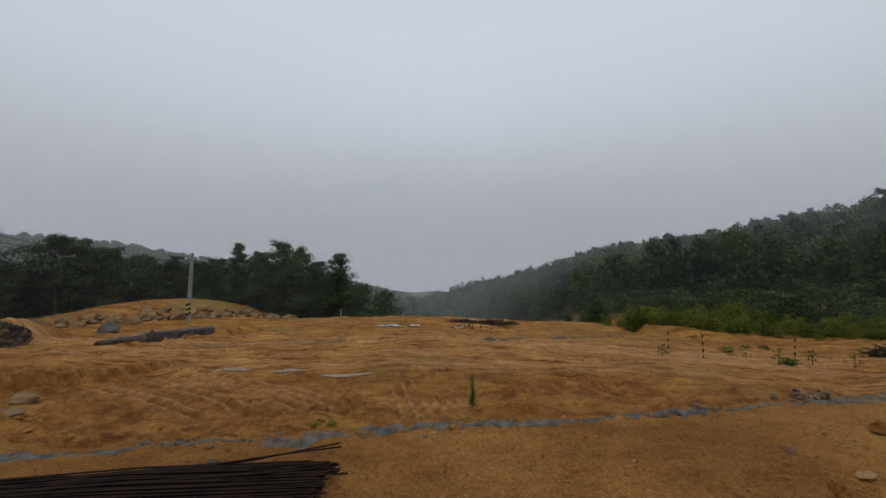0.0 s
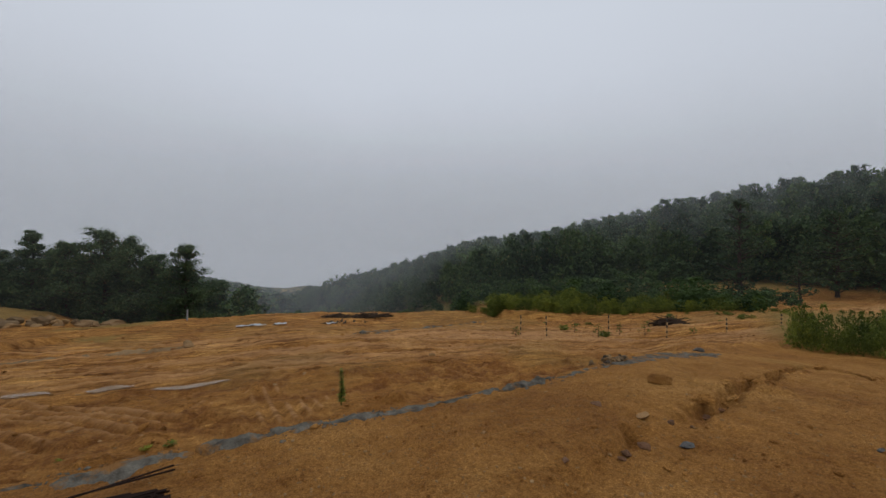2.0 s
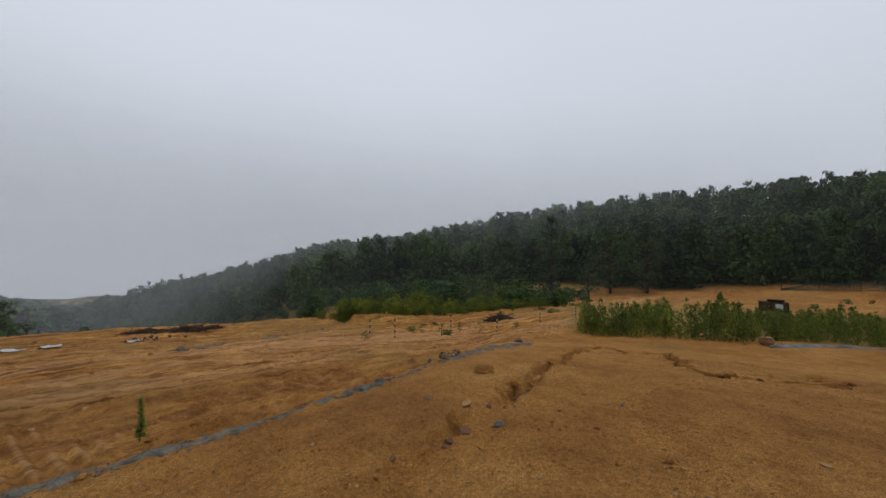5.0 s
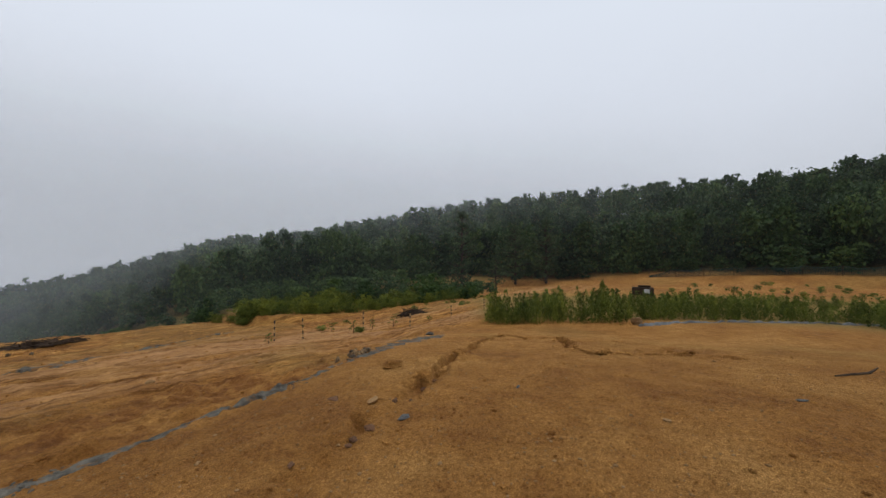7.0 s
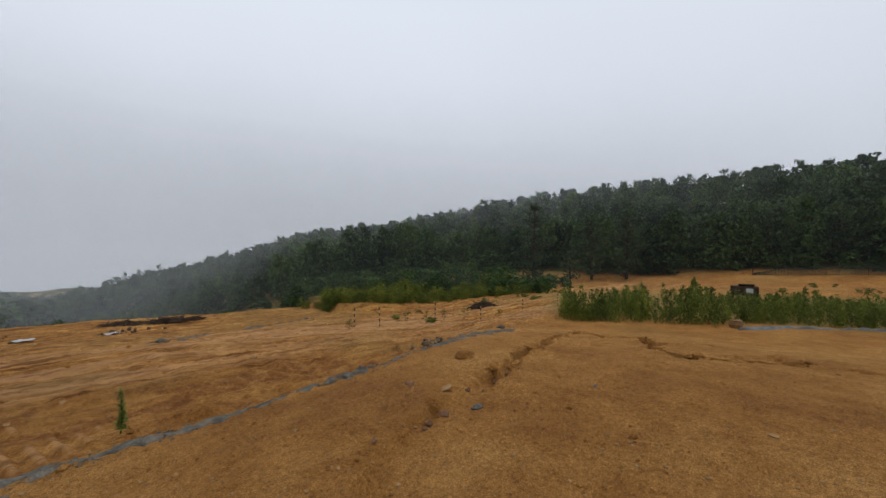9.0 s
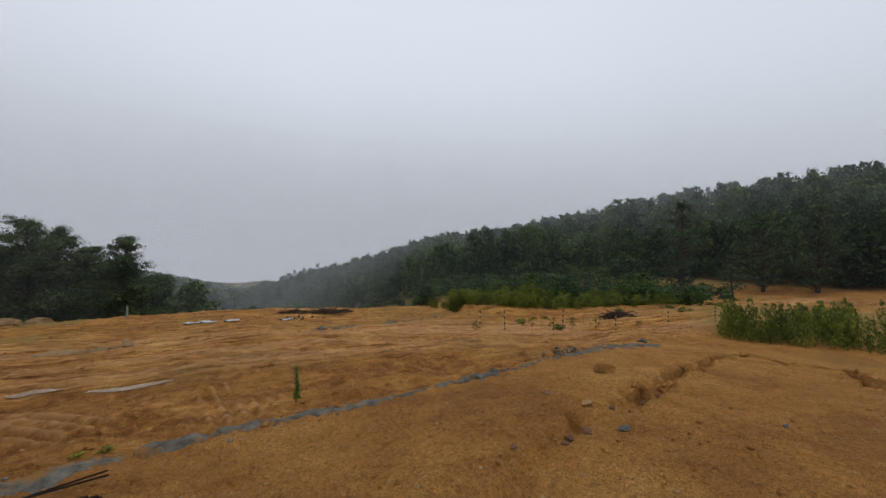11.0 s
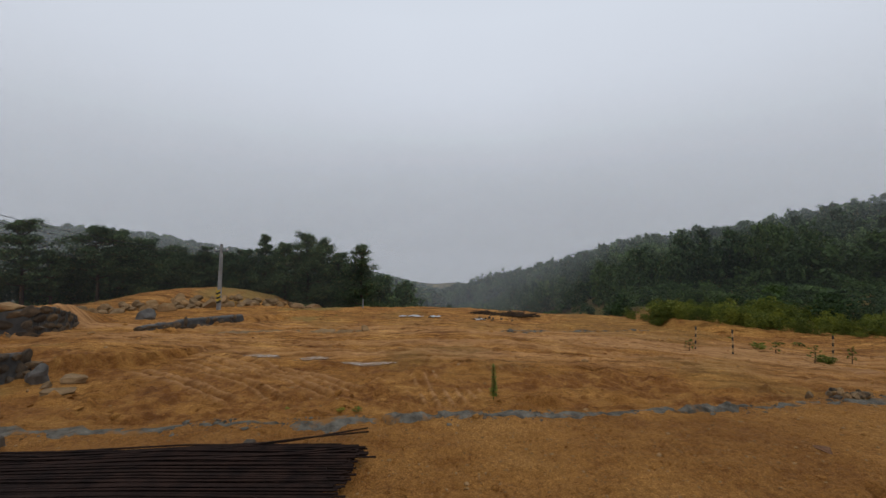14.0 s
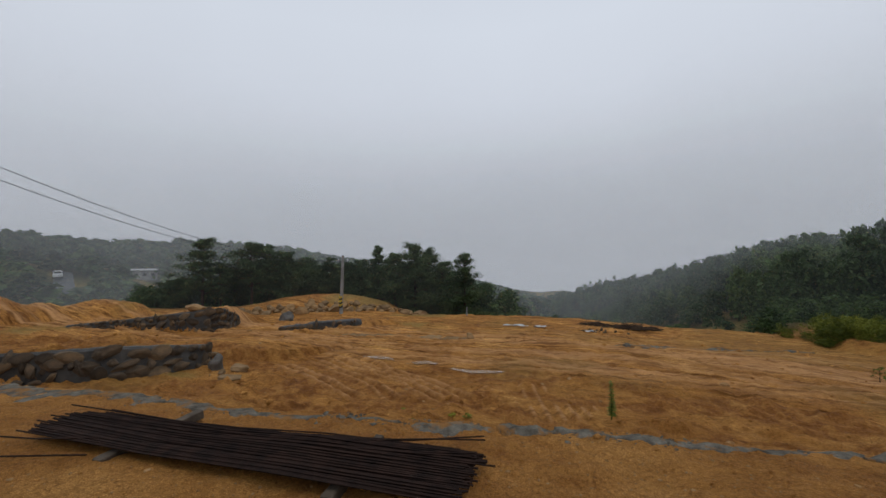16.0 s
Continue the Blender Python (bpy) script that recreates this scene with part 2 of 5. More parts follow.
M_TARP = varied("grey_fabric", (0.075, 0.075, 0.075), (0.17, 0.168, 0.16), 2.5, 40, 0.65, 0.35, 0.6, 0.015)
M_NET = varied("dark_net", (0.010, 0.022, 0.018), (0.03, 0.05, 0.04), 3, 40, 0.8, 0.2, 0.4, 0.01)
M_BRUSH = varied("dead_brush", (0.03, 0.02, 0.014), (0.09, 0.06, 0.04), 4, 30, 0.9, 0.1, 0.6, 0.01)
M_WHITE = varied("white_paint", (0.70, 0.71, 0.72), (0.82, 0.82, 0.82), 2, 30, 0.35, 0.5, 0.05, 0.002)
M_GLASS = varied("dark_glass", (0.02, 0.023, 0.027), (0.04, 0.045, 0.05), 2, 30, 0.08, 0.6, 0.0, 0.001)
M_ASPHALT = varied("asphalt", (0.06, 0.063, 0.067), (0.10, 0.105, 0.11), 0.6, 30, 0.8, 0.3, 0.3, 0.005)
M_RUBBER = varied("rubber", (0.015, 0.015, 0.015), (0.03, 0.03, 0.03), 4, 40, 0.8, 0.3, 0.2, 0.002)
M_WALL = varied("shed_wall", (0.22, 0.22, 0.21), (0.34, 0.33, 0.31), 1, 20, 0.8, 0.3, 0.2, 0.005)
M_PUDDLE, _n, _l, _b = material("muddy_water", 0.25, 0.4)
_l.new(ramp(_n, _l, noise_node(_n, _l, 1.5, 3, 0.5, place(_n)), ((0.3, (0.20, 0.115, 0.055)), (0.7, (0.27, 0.165, 0.085)))), _b.inputs["Base Color"])

# ---- ground ----
def lattice(ix, iy, seed):
    h = (ix.astype(np.int64) * 374761393 + iy.astype(np.int64) * 668265263 + seed * 1442695041) & 0x7FFFFFFF
    h = ((h ^ (h >> 13)) * 1274126177) & 0x7FFFFFFF
    return ((h ^ (h >> 16)) & 0xFFFF) / 65535.0


def vnoise(x, y, seed=0):
    """Smooth value noise, -1 to 1."""
    ix, iy = np.floor(x), np.floor(y)
    fx, fy = x - ix, y - iy
    fx, fy = fx * fx * (3 - 2 * fx), fy * fy * (3 - 2 * fy)
    a, b = lattice(ix, iy, seed), lattice(ix + 1, iy, seed)
    c, d = lattice(ix, iy + 1, seed), lattice(ix + 1, iy + 1, seed)
    return 2 * ((a * (1 - fx) + b * fx) * (1 - fy) + (c * (1 - fx) + d * fx) * fy) - 1


def fbm(x, y, seed=0, octaves=4):
    total, amp = 0.0, 0.5
    for k in range(octaves):
        total = total + amp * vnoise(x * 2 ** k, y * 2 ** k, seed + k * 17)
        amp *= 0.5
    return total


def smooth(a, b, v):
    t = np.clip((v - a) / (b - a), 0, 1)
    return t * t * (3 - 2 * t)


def along(x, y, line):
    """Distance from a broken line, and the way along it, 0 to 1."""
    best, way = np.full(np.shape(x), 1e9), np.zeros(np.shape(x))
    n = len(line) - 1
    for k in range(n):
        (ax, ay), (bx, by) = line[k], line[k + 1]
        dx, dy = bx - ax, by - ay
        t = np.clip(((x - ax) * dx + (y - ay) * dy) / (dx * dx + dy * dy), 0, 1)
        d = np.hypot(x - ax - t * dx, y - ay - t * dy)
        way = np.where(d < best, (k + t) / n, way)
        best = np.minimum(best, d)
    return best, way


CREST = [(-60, 1.0), (-30, 2.2), (-8.2, 3.25), (-6.6, 3.6), (-4.7, 3.65), (-3.0, 4.0), (-1.1, 4.3), (0.4, 4.55), (2.2, 4.8), (3.2, 4.98), (5.0, 5.5), (5.8, 5.75), (6.9, 6.25), (8.5, 6.85), (10.7, 7.6), (13, 8.2), (20, 9), (40, 9)]
GULLY = [(4.6, 3.2), (6.0, 3.62), (7.6, 4.3), (9.4, 5.05), (11.6, 5.75), (12.9, 5.85), (12.3, 5.1), (11.5, 4.5), (12.9, 3.85), (9.6, 2.56), (8.65, 1.75), (8.9, 1.5), (9.45, 0.8), (10.6, 0.1)]
CRACKS = [[(9.4, 2.5), (11.6, 3.0), (12.8, 1.7)], [(9.4, 1.0), (10.4, 1.2), (11.15, 0.6), (12.0, -0.3)], [(9.3, 0.4), (9.8, 0.1), (10.4, -0.6)]]
BERM = [(1.4, 1.6), (2.0, 2.4), (2.8, 2.7), (3.5, 3.05), (4.5, 3.15), (5.4, 3.36)]
WALL_A = [(-17.5, 2.6), (-14.4, 5.4), (-12.5, 7.1), (-11.6, 9.3)]
WALL_B = [(-27.0, 12.7), (-22.6, 13.9), (-18.8, 15.0)]
AZ = [-180, -100, -69, -60, -50, -40, -34, -25, -12, -4, 2, 10.5, 18, 25, 37, 51, 60, 72, 86, 100, 115, 180]
RIDGE_EL = [3, 3.5, 3.45, 2.8, 3, 2, .8, -.5, -2.9, -5.4, -3.7, -1.7, .45, 2.1, 4.0, 6.5, 8.25, 9.35, 9.3, 9.4, 9.5, 3]
RIDGE_R = [250, 220, 230, 260, 280, 300, 300, 300, 320, 300, 170, 150, 130, 120, 112, 110, 105, 100, 95, 90, 88, 250]
FOOT_R = [80, 80, 90, 100, 110, 110, 110, 110, 100, 90, 75, 60, 52, 46, 44, 48, 50, 50, 52, 50, 50, 80]
FOOT_Z = [-1, -3, -8, -10, -12, -13, -13, -13, -13, -14, -12, -8.5, -5.6, -3.9, -2.8, -1.6, -1.5, -1.7, -.6, -.2, 0, -1]
TREE = 7.3
BANK_X, BANK_Y = [12, 14.5, 20.4, 23, 25, 29], [23.6, 22.0, 20.2, 19.2, 16.4, 15.2]
KERB = [(-14.9, 16.0), (-13.4, 17.2), (-12.0, 19.6)]
ROAD_X, ROAD_Y = [-30, -16, -9, -3, 2.5, 8, 13, 18, 24], [13.0, 12.8, 13.0, 13.5, 13.7, 13.3, 11.2, 9.6, 8.6]
POOLS = [(-7.0, 12.45, 0.62, 0.13), (-5.1, 12.27, 0.45, 0.17), (-3.1, 11.95, 0.88, 0.13)]


def site(x, y):
    """Height of the graded ground round the camera, without fine relief."""
    pad = -0.05 - 0.07 * np.clip(y, -8, 60) - 0.13 * (np.sqrt((np.clip(x, -50, 16) - 5.8) ** 2 + 0.8) + np.clip(x, -50, 16) - 5.8) / 2
    low = -1.35 - 0.055 * np.clip(y, -8, 60) - 0.03 * np.clip(x, 0, 15)
    right = -1.45 - 0.05 * np.clip(y, -4, 25)
    az = np.degrees(np.arctan2(x, y))
    r = np.hypot(x, y)
    turn = smooth(38, 62, az)
    low = low + (right - low) * turn * smooth(16, 26, r)
    pad = pad + (right - pad) * turn * smooth(14, 24, r)
    yc = np.interp(x, [p[0] for p in CREST], [p[1] for p in CREST])
    width = 0.7 + 1.0 * smooth(5, 9, x) + 4.0 * smooth(10, 16, x)
    z = pad + (low - pad) * smooth(0.12, 1, (y - yc) / width)
    # left of the haul road: ground behind the two stone walls
    d, t = along(x, y, WALL_A)
    side = (x + 14.4) * 4.1 - (y - 5.4) * 2.8
    z = z + np.where((side < 0) & (y > 2), (0.88 - 0.55 * smooth(0.55, 1, t)) * smooth(0.0, 0.25, d) * (1 - smooth(2.0, 6.5, d)), 0)
    d, t = along(x, y, WALL_B)
    behind = (y - 12.7) - (x + 27.0) * 0.28
    z = z + np.where((behind > 0) & (x < -18.6), smooth(-18.6, -20.2, x) * 1.15 * np.clip(t * 1.1, 0, 1) * smooth(0.0, 0.3, d) * (1 - smooth(1.5, 6.5, d)), 0)
    # spoil heaps
    for hx, hy, hr, hh in ((-33.4, 17.6, 3.4, 1.35), (-30.6, 18.4, 2.6, 0.7), (-35.5, 12.4, 4.0, 1.9), (-40, 9, 4, 1.8)):
        q = np.hypot(x - hx, y - hy) / hr
        z = z + hh * np.clip(1 - q, 0, 1) ** 0.8 * (1 + 0.25 * fbm(x * 0.9, y * 0.9, 5))
    # knoll behind the rockery
    u, v = (x + 22.6) * 0.80 + (y - 30.6) * 0.60, (y - 30.6) * 0.80 - (x + 22.6) * 0.60
    q = np.hypot(u / 8.6, (v - 1.2) / 4.4)
    z = z + 1.4 * smooth(0, 1, 1.12 - q)
    # bank under the shrubs
    q = smooth(0, 0.8, x - 12.2 - 0.25 * (y - 24)) * smooth(0, 0.9, y - np.interp(x, BANK_X, BANK_Y) + 0.9) * (1 - smooth(24, 34, x))
    z = z + 0.55 * q * (1 - 0.9 * smooth(33, 46, az))
    # filled ground behind the kerb of the pit
    d, t = along(x, y, KERB)
    z = z + 0.34 * ((x + 13.4) * 2.4 - (y - 17.2) * 1.6 < 0) * smooth(0, 0.3, d) * (1 - smooth(1.0, 3.5, d)) * smooth(0, 0.3, t)
    # soft lumps of the lower ground
    wild = smooth(0.4, 3, y - yc)
    z = z + wild * (0.16 * fbm(x * 0.16, y * 0.22, 3) + 0.10 * fbm(x * 0.6, y * 0.6, 9)) + (1 - wild) * 0.045 * fbm(x * 0.5, y * 0.5, 21)
    return z


def ground_height(x, y):
    x, y = np.asarray(x, float), np.asarray(y, float)
    r, az = np.hypot(x, y), np.degrees(np.arctan2(x, y))
    z = site(x, y)
    z = z - 0.15 * np.clip(r - 30.5, 0, 14) * (1 - smooth(20, 25, az)) * smooth(-28, -21, az)
    edge = np.interp(az, [-180, -70, -45, -20, 0, 15, 22, 45, 60, 180], [45, 42, 43, 35, 33, 31, 34, 40, 45, 45])
    fr, fz = np.interp(az, AZ, FOOT_R), np.interp(az, AZ, FOOT_Z)
    rr = np.interp(az, AZ, RIDGE_R) * (1 + 0.04 * vnoise(az * 0.15, az * 0, 4))
    rz = 1.6 + rr * np.tan(np.radians(np.interp(az, AZ, RIDGE_EL))) - TREE
    hill = fz + (rz - fz) * np.sin(np.clip((r - fr) / (rr - fr), 0, 1) * 1.5708) ** 1.15
    hill = hill + smooth(0, 15, r - fr) * 2.0 * fbm(x * 0.03, y * 0.03, 12)
    back = smooth(0, 1, (r - rr) / 260)
    hill = hill + (-32 - 0.095 * np.clip(r - 400, 0, None) - hill) * back
    s = smooth(0, 1, (r - edge) / np.maximum(fr - edge, 4))
    return z + (hill - z) * s


RUTS = [[(-30, 14.2), (-12, 13.0), (0, 13.4), (8, 13.0), (16, 10.5), (24, 8.6)], [(-30, 15.9), (-12, 14.8), (0, 15.2), (8, 14.6), (16, 11.9), (24, 9.8)],
        [(-14, 17.4), (-4, 17.6), (6, 17.2), (12, 15.5)], [(-6, 19.0), (2, 18.6), (9, 17.8)]]
TYRES = [[(-9.2, 11.4), (-8.1, 10.8), (-6.0, 9.6), (-4.1, 8.2)], [(-9.9, 10.5), (-8.7, 9.9), (-6.9, 9.0), (-5.1, 8.0)], [(-9.6, 12.2), (-8.0, 11.6), (-4.7, 9.85), (-2.9, 8.5)], [(-8.6, 12.3), (-6.4, 11.5), (-4.0, 10.2), (-2.4, 9.0)]]


def relief(x, y):
    """Ruts, tread prints, the washed-out gully and clods; how worn the clay is, and how churned."""
    yc = np.interp(x, [p[0] for p in CREST], [p[1] for p in CREST])
    low = smooth(0.3, 1.2, y - yc)
    lane = y - np.interp(x, ROAD_X, ROAD_Y)
    dz, worn = np.zeros(np.shape(x)), np.zeros(np.shape(x))
    wob = 0.35 * fbm(x * 0.35, y * 0.35, 40)
    slope = 1 - smooth(-1.75, -1.25, lane + 1.6 * wob)
    road = (1 - slope) * (1 - smooth(4.5, 9, lane))
    # long wheel ruts, pressed between low ridges
    rut = vnoise(x * 0.10 + 0.5 * wob, lane * 2.1 + wob, 41) + 0.6 * vnoise(x * 0.16, lane * 4.6 + 2 * wob, 42)
    dz = dz + 0.085 * rut * road + 0.12 * (1 - slope)
    worn = np.maximum(worn, smooth(0.0, 0.7, rut) * road)
    for k, line in enumerate(RUTS):
        d, t = along(x, y + wob, line)
        dz = dz - 0.10 * np.exp(-(d / 0.14) ** 2) + 0.06 * np.exp(-((d - 0.3) / 0.12) ** 2)
        worn = np.maximum(worn, 0.8 * np.exp(-((d - 0.3) / 0.2) ** 2))
    # tyre marks that cross the slope
    flat = np.zeros(np.shape(x))
    for k, line in enumerate(TYRES):
        d, t = along(x + 0.3 * wob, y + 0.3 * wob, line)
        end = smooth(0, 0.1, t) * (1 - smooth(0.9, 1, t))
        dz = dz + end * (0.07 * np.exp(-((d - 0.17) / 0.07) ** 2) - 0.075 * np.exp(-(d / 0.10) ** 2))
        worn = np.maximum(worn, 0.95 * end * np.exp(-((d - 0.17) / 0.08) ** 2))
        flat = np.maximum(flat, end * np.exp(-(d / 0.55) ** 4))
    # prints of a digger's track: rows of bars
    print_a = smooth(1.25, 0.85, np.hypot((x + 0.55) / 1.0, (y - 9.5) / 1.35))
    print_b = smooth(1.2, 0.85, np.hypot((x + 2.3) / 0.8, (y - 10.7) / 1.2))
    bar = print_a * np.sin(19.5 * (x + 0.25 * (y - 9.5)) + 2.5 * wob) + print_b * np.sin(19.5 * (x - 0.45 * (y - 10.7)) + 1.5 * wob)
    bar = bar * smooth(-0.25, 0.1, fbm(x * 1.6, y * 1.2, 68) + 0.05)
    dz = dz + 0.05 * bar
    worn = np.maximum(worn, 0.85 * smooth(0.25, 0.8, bar))
    lump = np.clip(fbm(x * 1.5, y * 1.9, 60), 0, 1)
    dz = (dz + (0.34 * lump + 0.09 * np.abs(fbm(x * 3.6, y * 3.9, 64))) * slope * (1 - 0.85 * np.clip(print_a + print_b + flat, 0, 1)) + 0.07 * lump * (1 - slope)) * low
    churn = low * slope * smooth(-0.12, 0.22, fbm(x * 0.7, y * 1.3, 66) + 0.12) * (1 - 0.9 * worn)
    churn = np.maximum(churn, 0.75 * low * (1 - slope) * smooth(0.12, 0.3, fbm(x * 0.35, y * 1.2, 67)) * (1 - worn))
    rough = 0.030 * fbm(x * 3.1, y * 3.1, 70) + 0.020 * fbm(x * 9, y * 9, 80, 3)
    dz = dz + rough * (1 + 0.9 * low)
    for px, py, rx, ry in POOLS:
        q = np.hypot((x - px) / (rx * 1.5), (y - py) / (ry * 2.2))
        dz = dz + (-0.03 + 0.12 - dz) * smooth(1.35, 0.8, q)
    # the washed-out gully and the side cracks
    jag = 0.26 * fbm(x * 2.2, y * 2.2, 33) + 0.15 * vnoise(x * 6, y * 6, 34)
    d, t = along(x + jag, y + jag * 0.8, GULLY)
    deep = smooth(0.0, 0.06, t) * (0.45 + 0.75 * np.clip(0.5 + vnoise(t * 15, t * 0, 8), 0, 1))
    wide = 0.05 + 0.085 * np.clip(0.5 + vnoise(t * 22, t * 0, 18), 0, 1) + 0.10 * np.exp(-((t - 0.37) / 0.05) ** 2)
    dz = dz - 0.36 * np.exp(-(d / wide) ** 6) * deep + 0.05 * np.exp(-((d - wide - 0.1) / 0.12) ** 2) * fbm(x * 5, y * 5, 91)
    churn = np.maximum(churn, np.exp(-(d / (wide * 1.25)) ** 4) * deep)
    for k, line in enumerate(CRACKS):
        d, t = along(x + 1.3 * jag, y + jag, line)
        cut = np.exp(-(d / 0.075) ** 4) * np.clip(0.7 + vnoise(t * 9, t * 0, 28 + k), 0, 1)
        dz, churn = dz - 0.17 * cut, np.maximum(churn, 0.8 * cut)
    d, t = along(x + 0.6 * jag, y + 0.6 * jag, BERM)
    left = y - np.interp(x, [p[0] for p in BERM], [p[1] for p in BERM])
    bite = np.exp(-(d / 0.09) ** 4) * np.clip(0.2 + 1.3 * vnoise(t * 17, t * 0, 3), 0, 1)
    dz = dz - 0.03 * np.exp(-(d / 0.10) ** 2) - 0.11 * bite + 0.07 * smooth(-0.10, 0.16, left + jag) * (1 - smooth(0.6, 2.2, d)) + 0.05 * np.exp(-(d / 0.16) ** 2) * fbm(x * 5, y * 5, 90)
    churn = np.maximum(churn, 0.85 * bite)
    return dz, np.clip(worn * low, 0, 1), np.clip(churn, 0, 1)


def grounded(x, y, up=0.0):
    gx, gy = np.array([float(x)]), np.array([float(y)])
    return float(ground_height(gx, gy)[0] + (relief(gx, gy)[0][0] if math.hypot(x, y) < 45 else 0)) + up


def mesh_from(name, verts, faces, materials, smooth_faces=False, per=4):
    """A mesh of many faces with equal numbers of corners."""
    me = bpy.data.meshes.new(name)
    n = len(faces)
    me.vertices.add(len(verts))
    me.vertices.foreach_set("co", np.ascontiguousarray(verts, np.float32).ravel())
    me.loops.add(n * per)
    me.loops.foreach_set("vertex_index", np.ascontiguousarray(faces, np.int32).ravel())
    me.polygons.add(n)
    me.polygons.foreach_set("loop_start", np.arange(0, n * per, per, dtype=np.int32))
    me.polygons.foreach_set("use_smooth", np.full(n, smooth_faces))
    me.update(calc_edges=True)
    for m in materials:
        me.materials.append(m)
    return me


def build_ground():
    az = np.radians(np.concatenate([np.arange(-180, -74, 3.0), np.arange(-74, 112, 0.22), np.arange(112, 180, 3.0)]))
    r = [0.01, 0.08, 0.2, 0.35]
    while r[-1] < 48:
        r.append(r[-1] * 1.0095 + 0.001)
    while r[-1] < 2600:
        r.append(r[-1] * 1.05)
    r = np.array(r)
    A, R = np.meshgrid(az, r)
    x, y = (R * np.sin(A)).ravel(), (R * np.cos(A)).ravel()
    dz, worn, churn = relief(x, y)
    near = 1 - smooth(40, 50, np.hypot(x, y))
    z = ground_height(x, y) + dz * near
    na, nr = len(az), len(r)
    i, j = np.meshgrid(np.arange(nr - 1), np.arange(na))
    j2 = (j + 1) % na
    quads = np.stack([i * na + j, (i + 1) * na + j, (i + 1) * na + j2, i * na + j2], -1).reshape(-1, 4)
    j = np.arange(na // 2 - 1)
    quads = np.concatenate([quads, np.stack([j, j + 1, na - 2 - j, na - 1 - j], 1)])
    me = mesh_from("ground", np.stack([x, y, z], 1), quads[:, ::-1], [M_SOIL], True)
    rr, azd = np.hypot(x, y), np.degrees(np.arctan2(x, y))
    fr = np.interp(azd, AZ, FOOT_R)
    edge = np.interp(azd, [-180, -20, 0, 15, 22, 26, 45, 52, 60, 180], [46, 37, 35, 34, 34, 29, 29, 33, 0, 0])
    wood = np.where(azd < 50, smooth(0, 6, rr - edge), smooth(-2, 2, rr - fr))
    grass = smooth(0.0, 0.35, fbm(x * 0.25, y * 0.25, 51)) * np.where((x < -9) & (y > 8), 0.75, 0.25) * smooth(7, 14, rr) + smooth(20, 24, y) * smooth(13, 16, x) * 0.4
    grass = grass + 0.9 * smooth(58, 64, azd) * smooth(19, 22, rr) * (1 - smooth(30, 36, rr))
    low = smooth(0.3, 2.0, y - np.interp(x, [p[0] for p in CREST], [p[1] for p in CREST])) * (1 - smooth(35, 45, rr))
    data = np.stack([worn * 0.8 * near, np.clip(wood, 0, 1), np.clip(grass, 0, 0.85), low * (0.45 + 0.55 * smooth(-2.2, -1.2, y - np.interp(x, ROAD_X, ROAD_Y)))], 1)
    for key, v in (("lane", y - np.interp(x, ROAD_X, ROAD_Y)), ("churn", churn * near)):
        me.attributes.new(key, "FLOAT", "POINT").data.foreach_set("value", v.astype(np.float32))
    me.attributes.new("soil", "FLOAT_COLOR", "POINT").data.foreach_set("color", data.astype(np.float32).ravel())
    return tagged(new("ground", me), "bare orange-brown clay building site with ruts and clods", "ground", kind="structure")


ground = build_ground()

# ---- helpers for things ----
def thing(name, x, y, z, label, category, group="", rz=0.0, kind=""):
    ob = new(name)
    ob.matrix_basis = pose(x, y, z, 0, 0, rz)
    return tagged(ob, label, category, group, kind)


def attach(name, me, parent, label=""):
    ob = new(name, me)
    ob.parent = parent
    return tagged(ob, label)


def part(name, bm, mat, parent, label=""):
    me = bpy.data.meshes.new(name)
    bm.to_mesh(me)
    bm.free()
    me.materials.append(mat)
    return attach(name, me, parent, label)


def tube(bm, pts, radii, sides=6):
    """A tapered tube through points."""
    rings = []
    for k, p in enumerate(pts):
        p = Vector(p)
        d = (Vector(pts[min(k + 1, len(pts) - 1)]) - Vector(pts[max(k - 1, 0)])).normalized()
        u = d.cross(Vector((0.31, 0.95, 0.1))).normalized()
        v = d.cross(u)
        rings.append([bm.verts.new(p + (u * math.cos(a) + v * math.sin(a)) * radii[k]) for a in (2 * math.pi * i / sides for i in range(sides))])
    for a, b in zip(rings, rings[1:]):
        for i in range(sides):
            bm.faces.new((a[i], a[(i + 1) % sides], b[(i + 1) % sides], b[i]))
    bm.faces.new(rings[0][::-1])
    bm.faces.new(rings[-1])


# ---- plants ----
def sprays(rng, centres, radii, count, size, flat=0.35, lift=0.5):
    """Leaf sprays scattered through clumps: corner arrays of count four-sided blades."""
    k = rng.integers(0, len(centres), count)
    d = rng.normal(size=(count, 3))
    d /= np.linalg.norm(d, axis=1)[:, None]
    d *= np.clip(rng.normal(0.72, 0.34, (count, 1)), 0.1, 1.6)
    c = centres[k] + d * radii[k]
    n = rng.normal(size=(count, 3)) * (1 - lift) + np.array([0, 0, 1]) * lift * 1.6 + d * 0.7
    n /= np.linalg.norm(n, axis=1)[:, None]
    u = np.cross(n, rng.normal(size=(count, 3)))
    u /= np.linalg.norm(u, axis=1)[:, None]
    v = np.cross(n, u)
    s = size * rng.uniform(0.6, 1.4, (count, 1))
    a, b = u * s, v * s * flat
    droop = np.array([0, 0, -0.25]) * s
    return np.stack([c - a + droop, c - b, c + a + droop, c + b], 1)


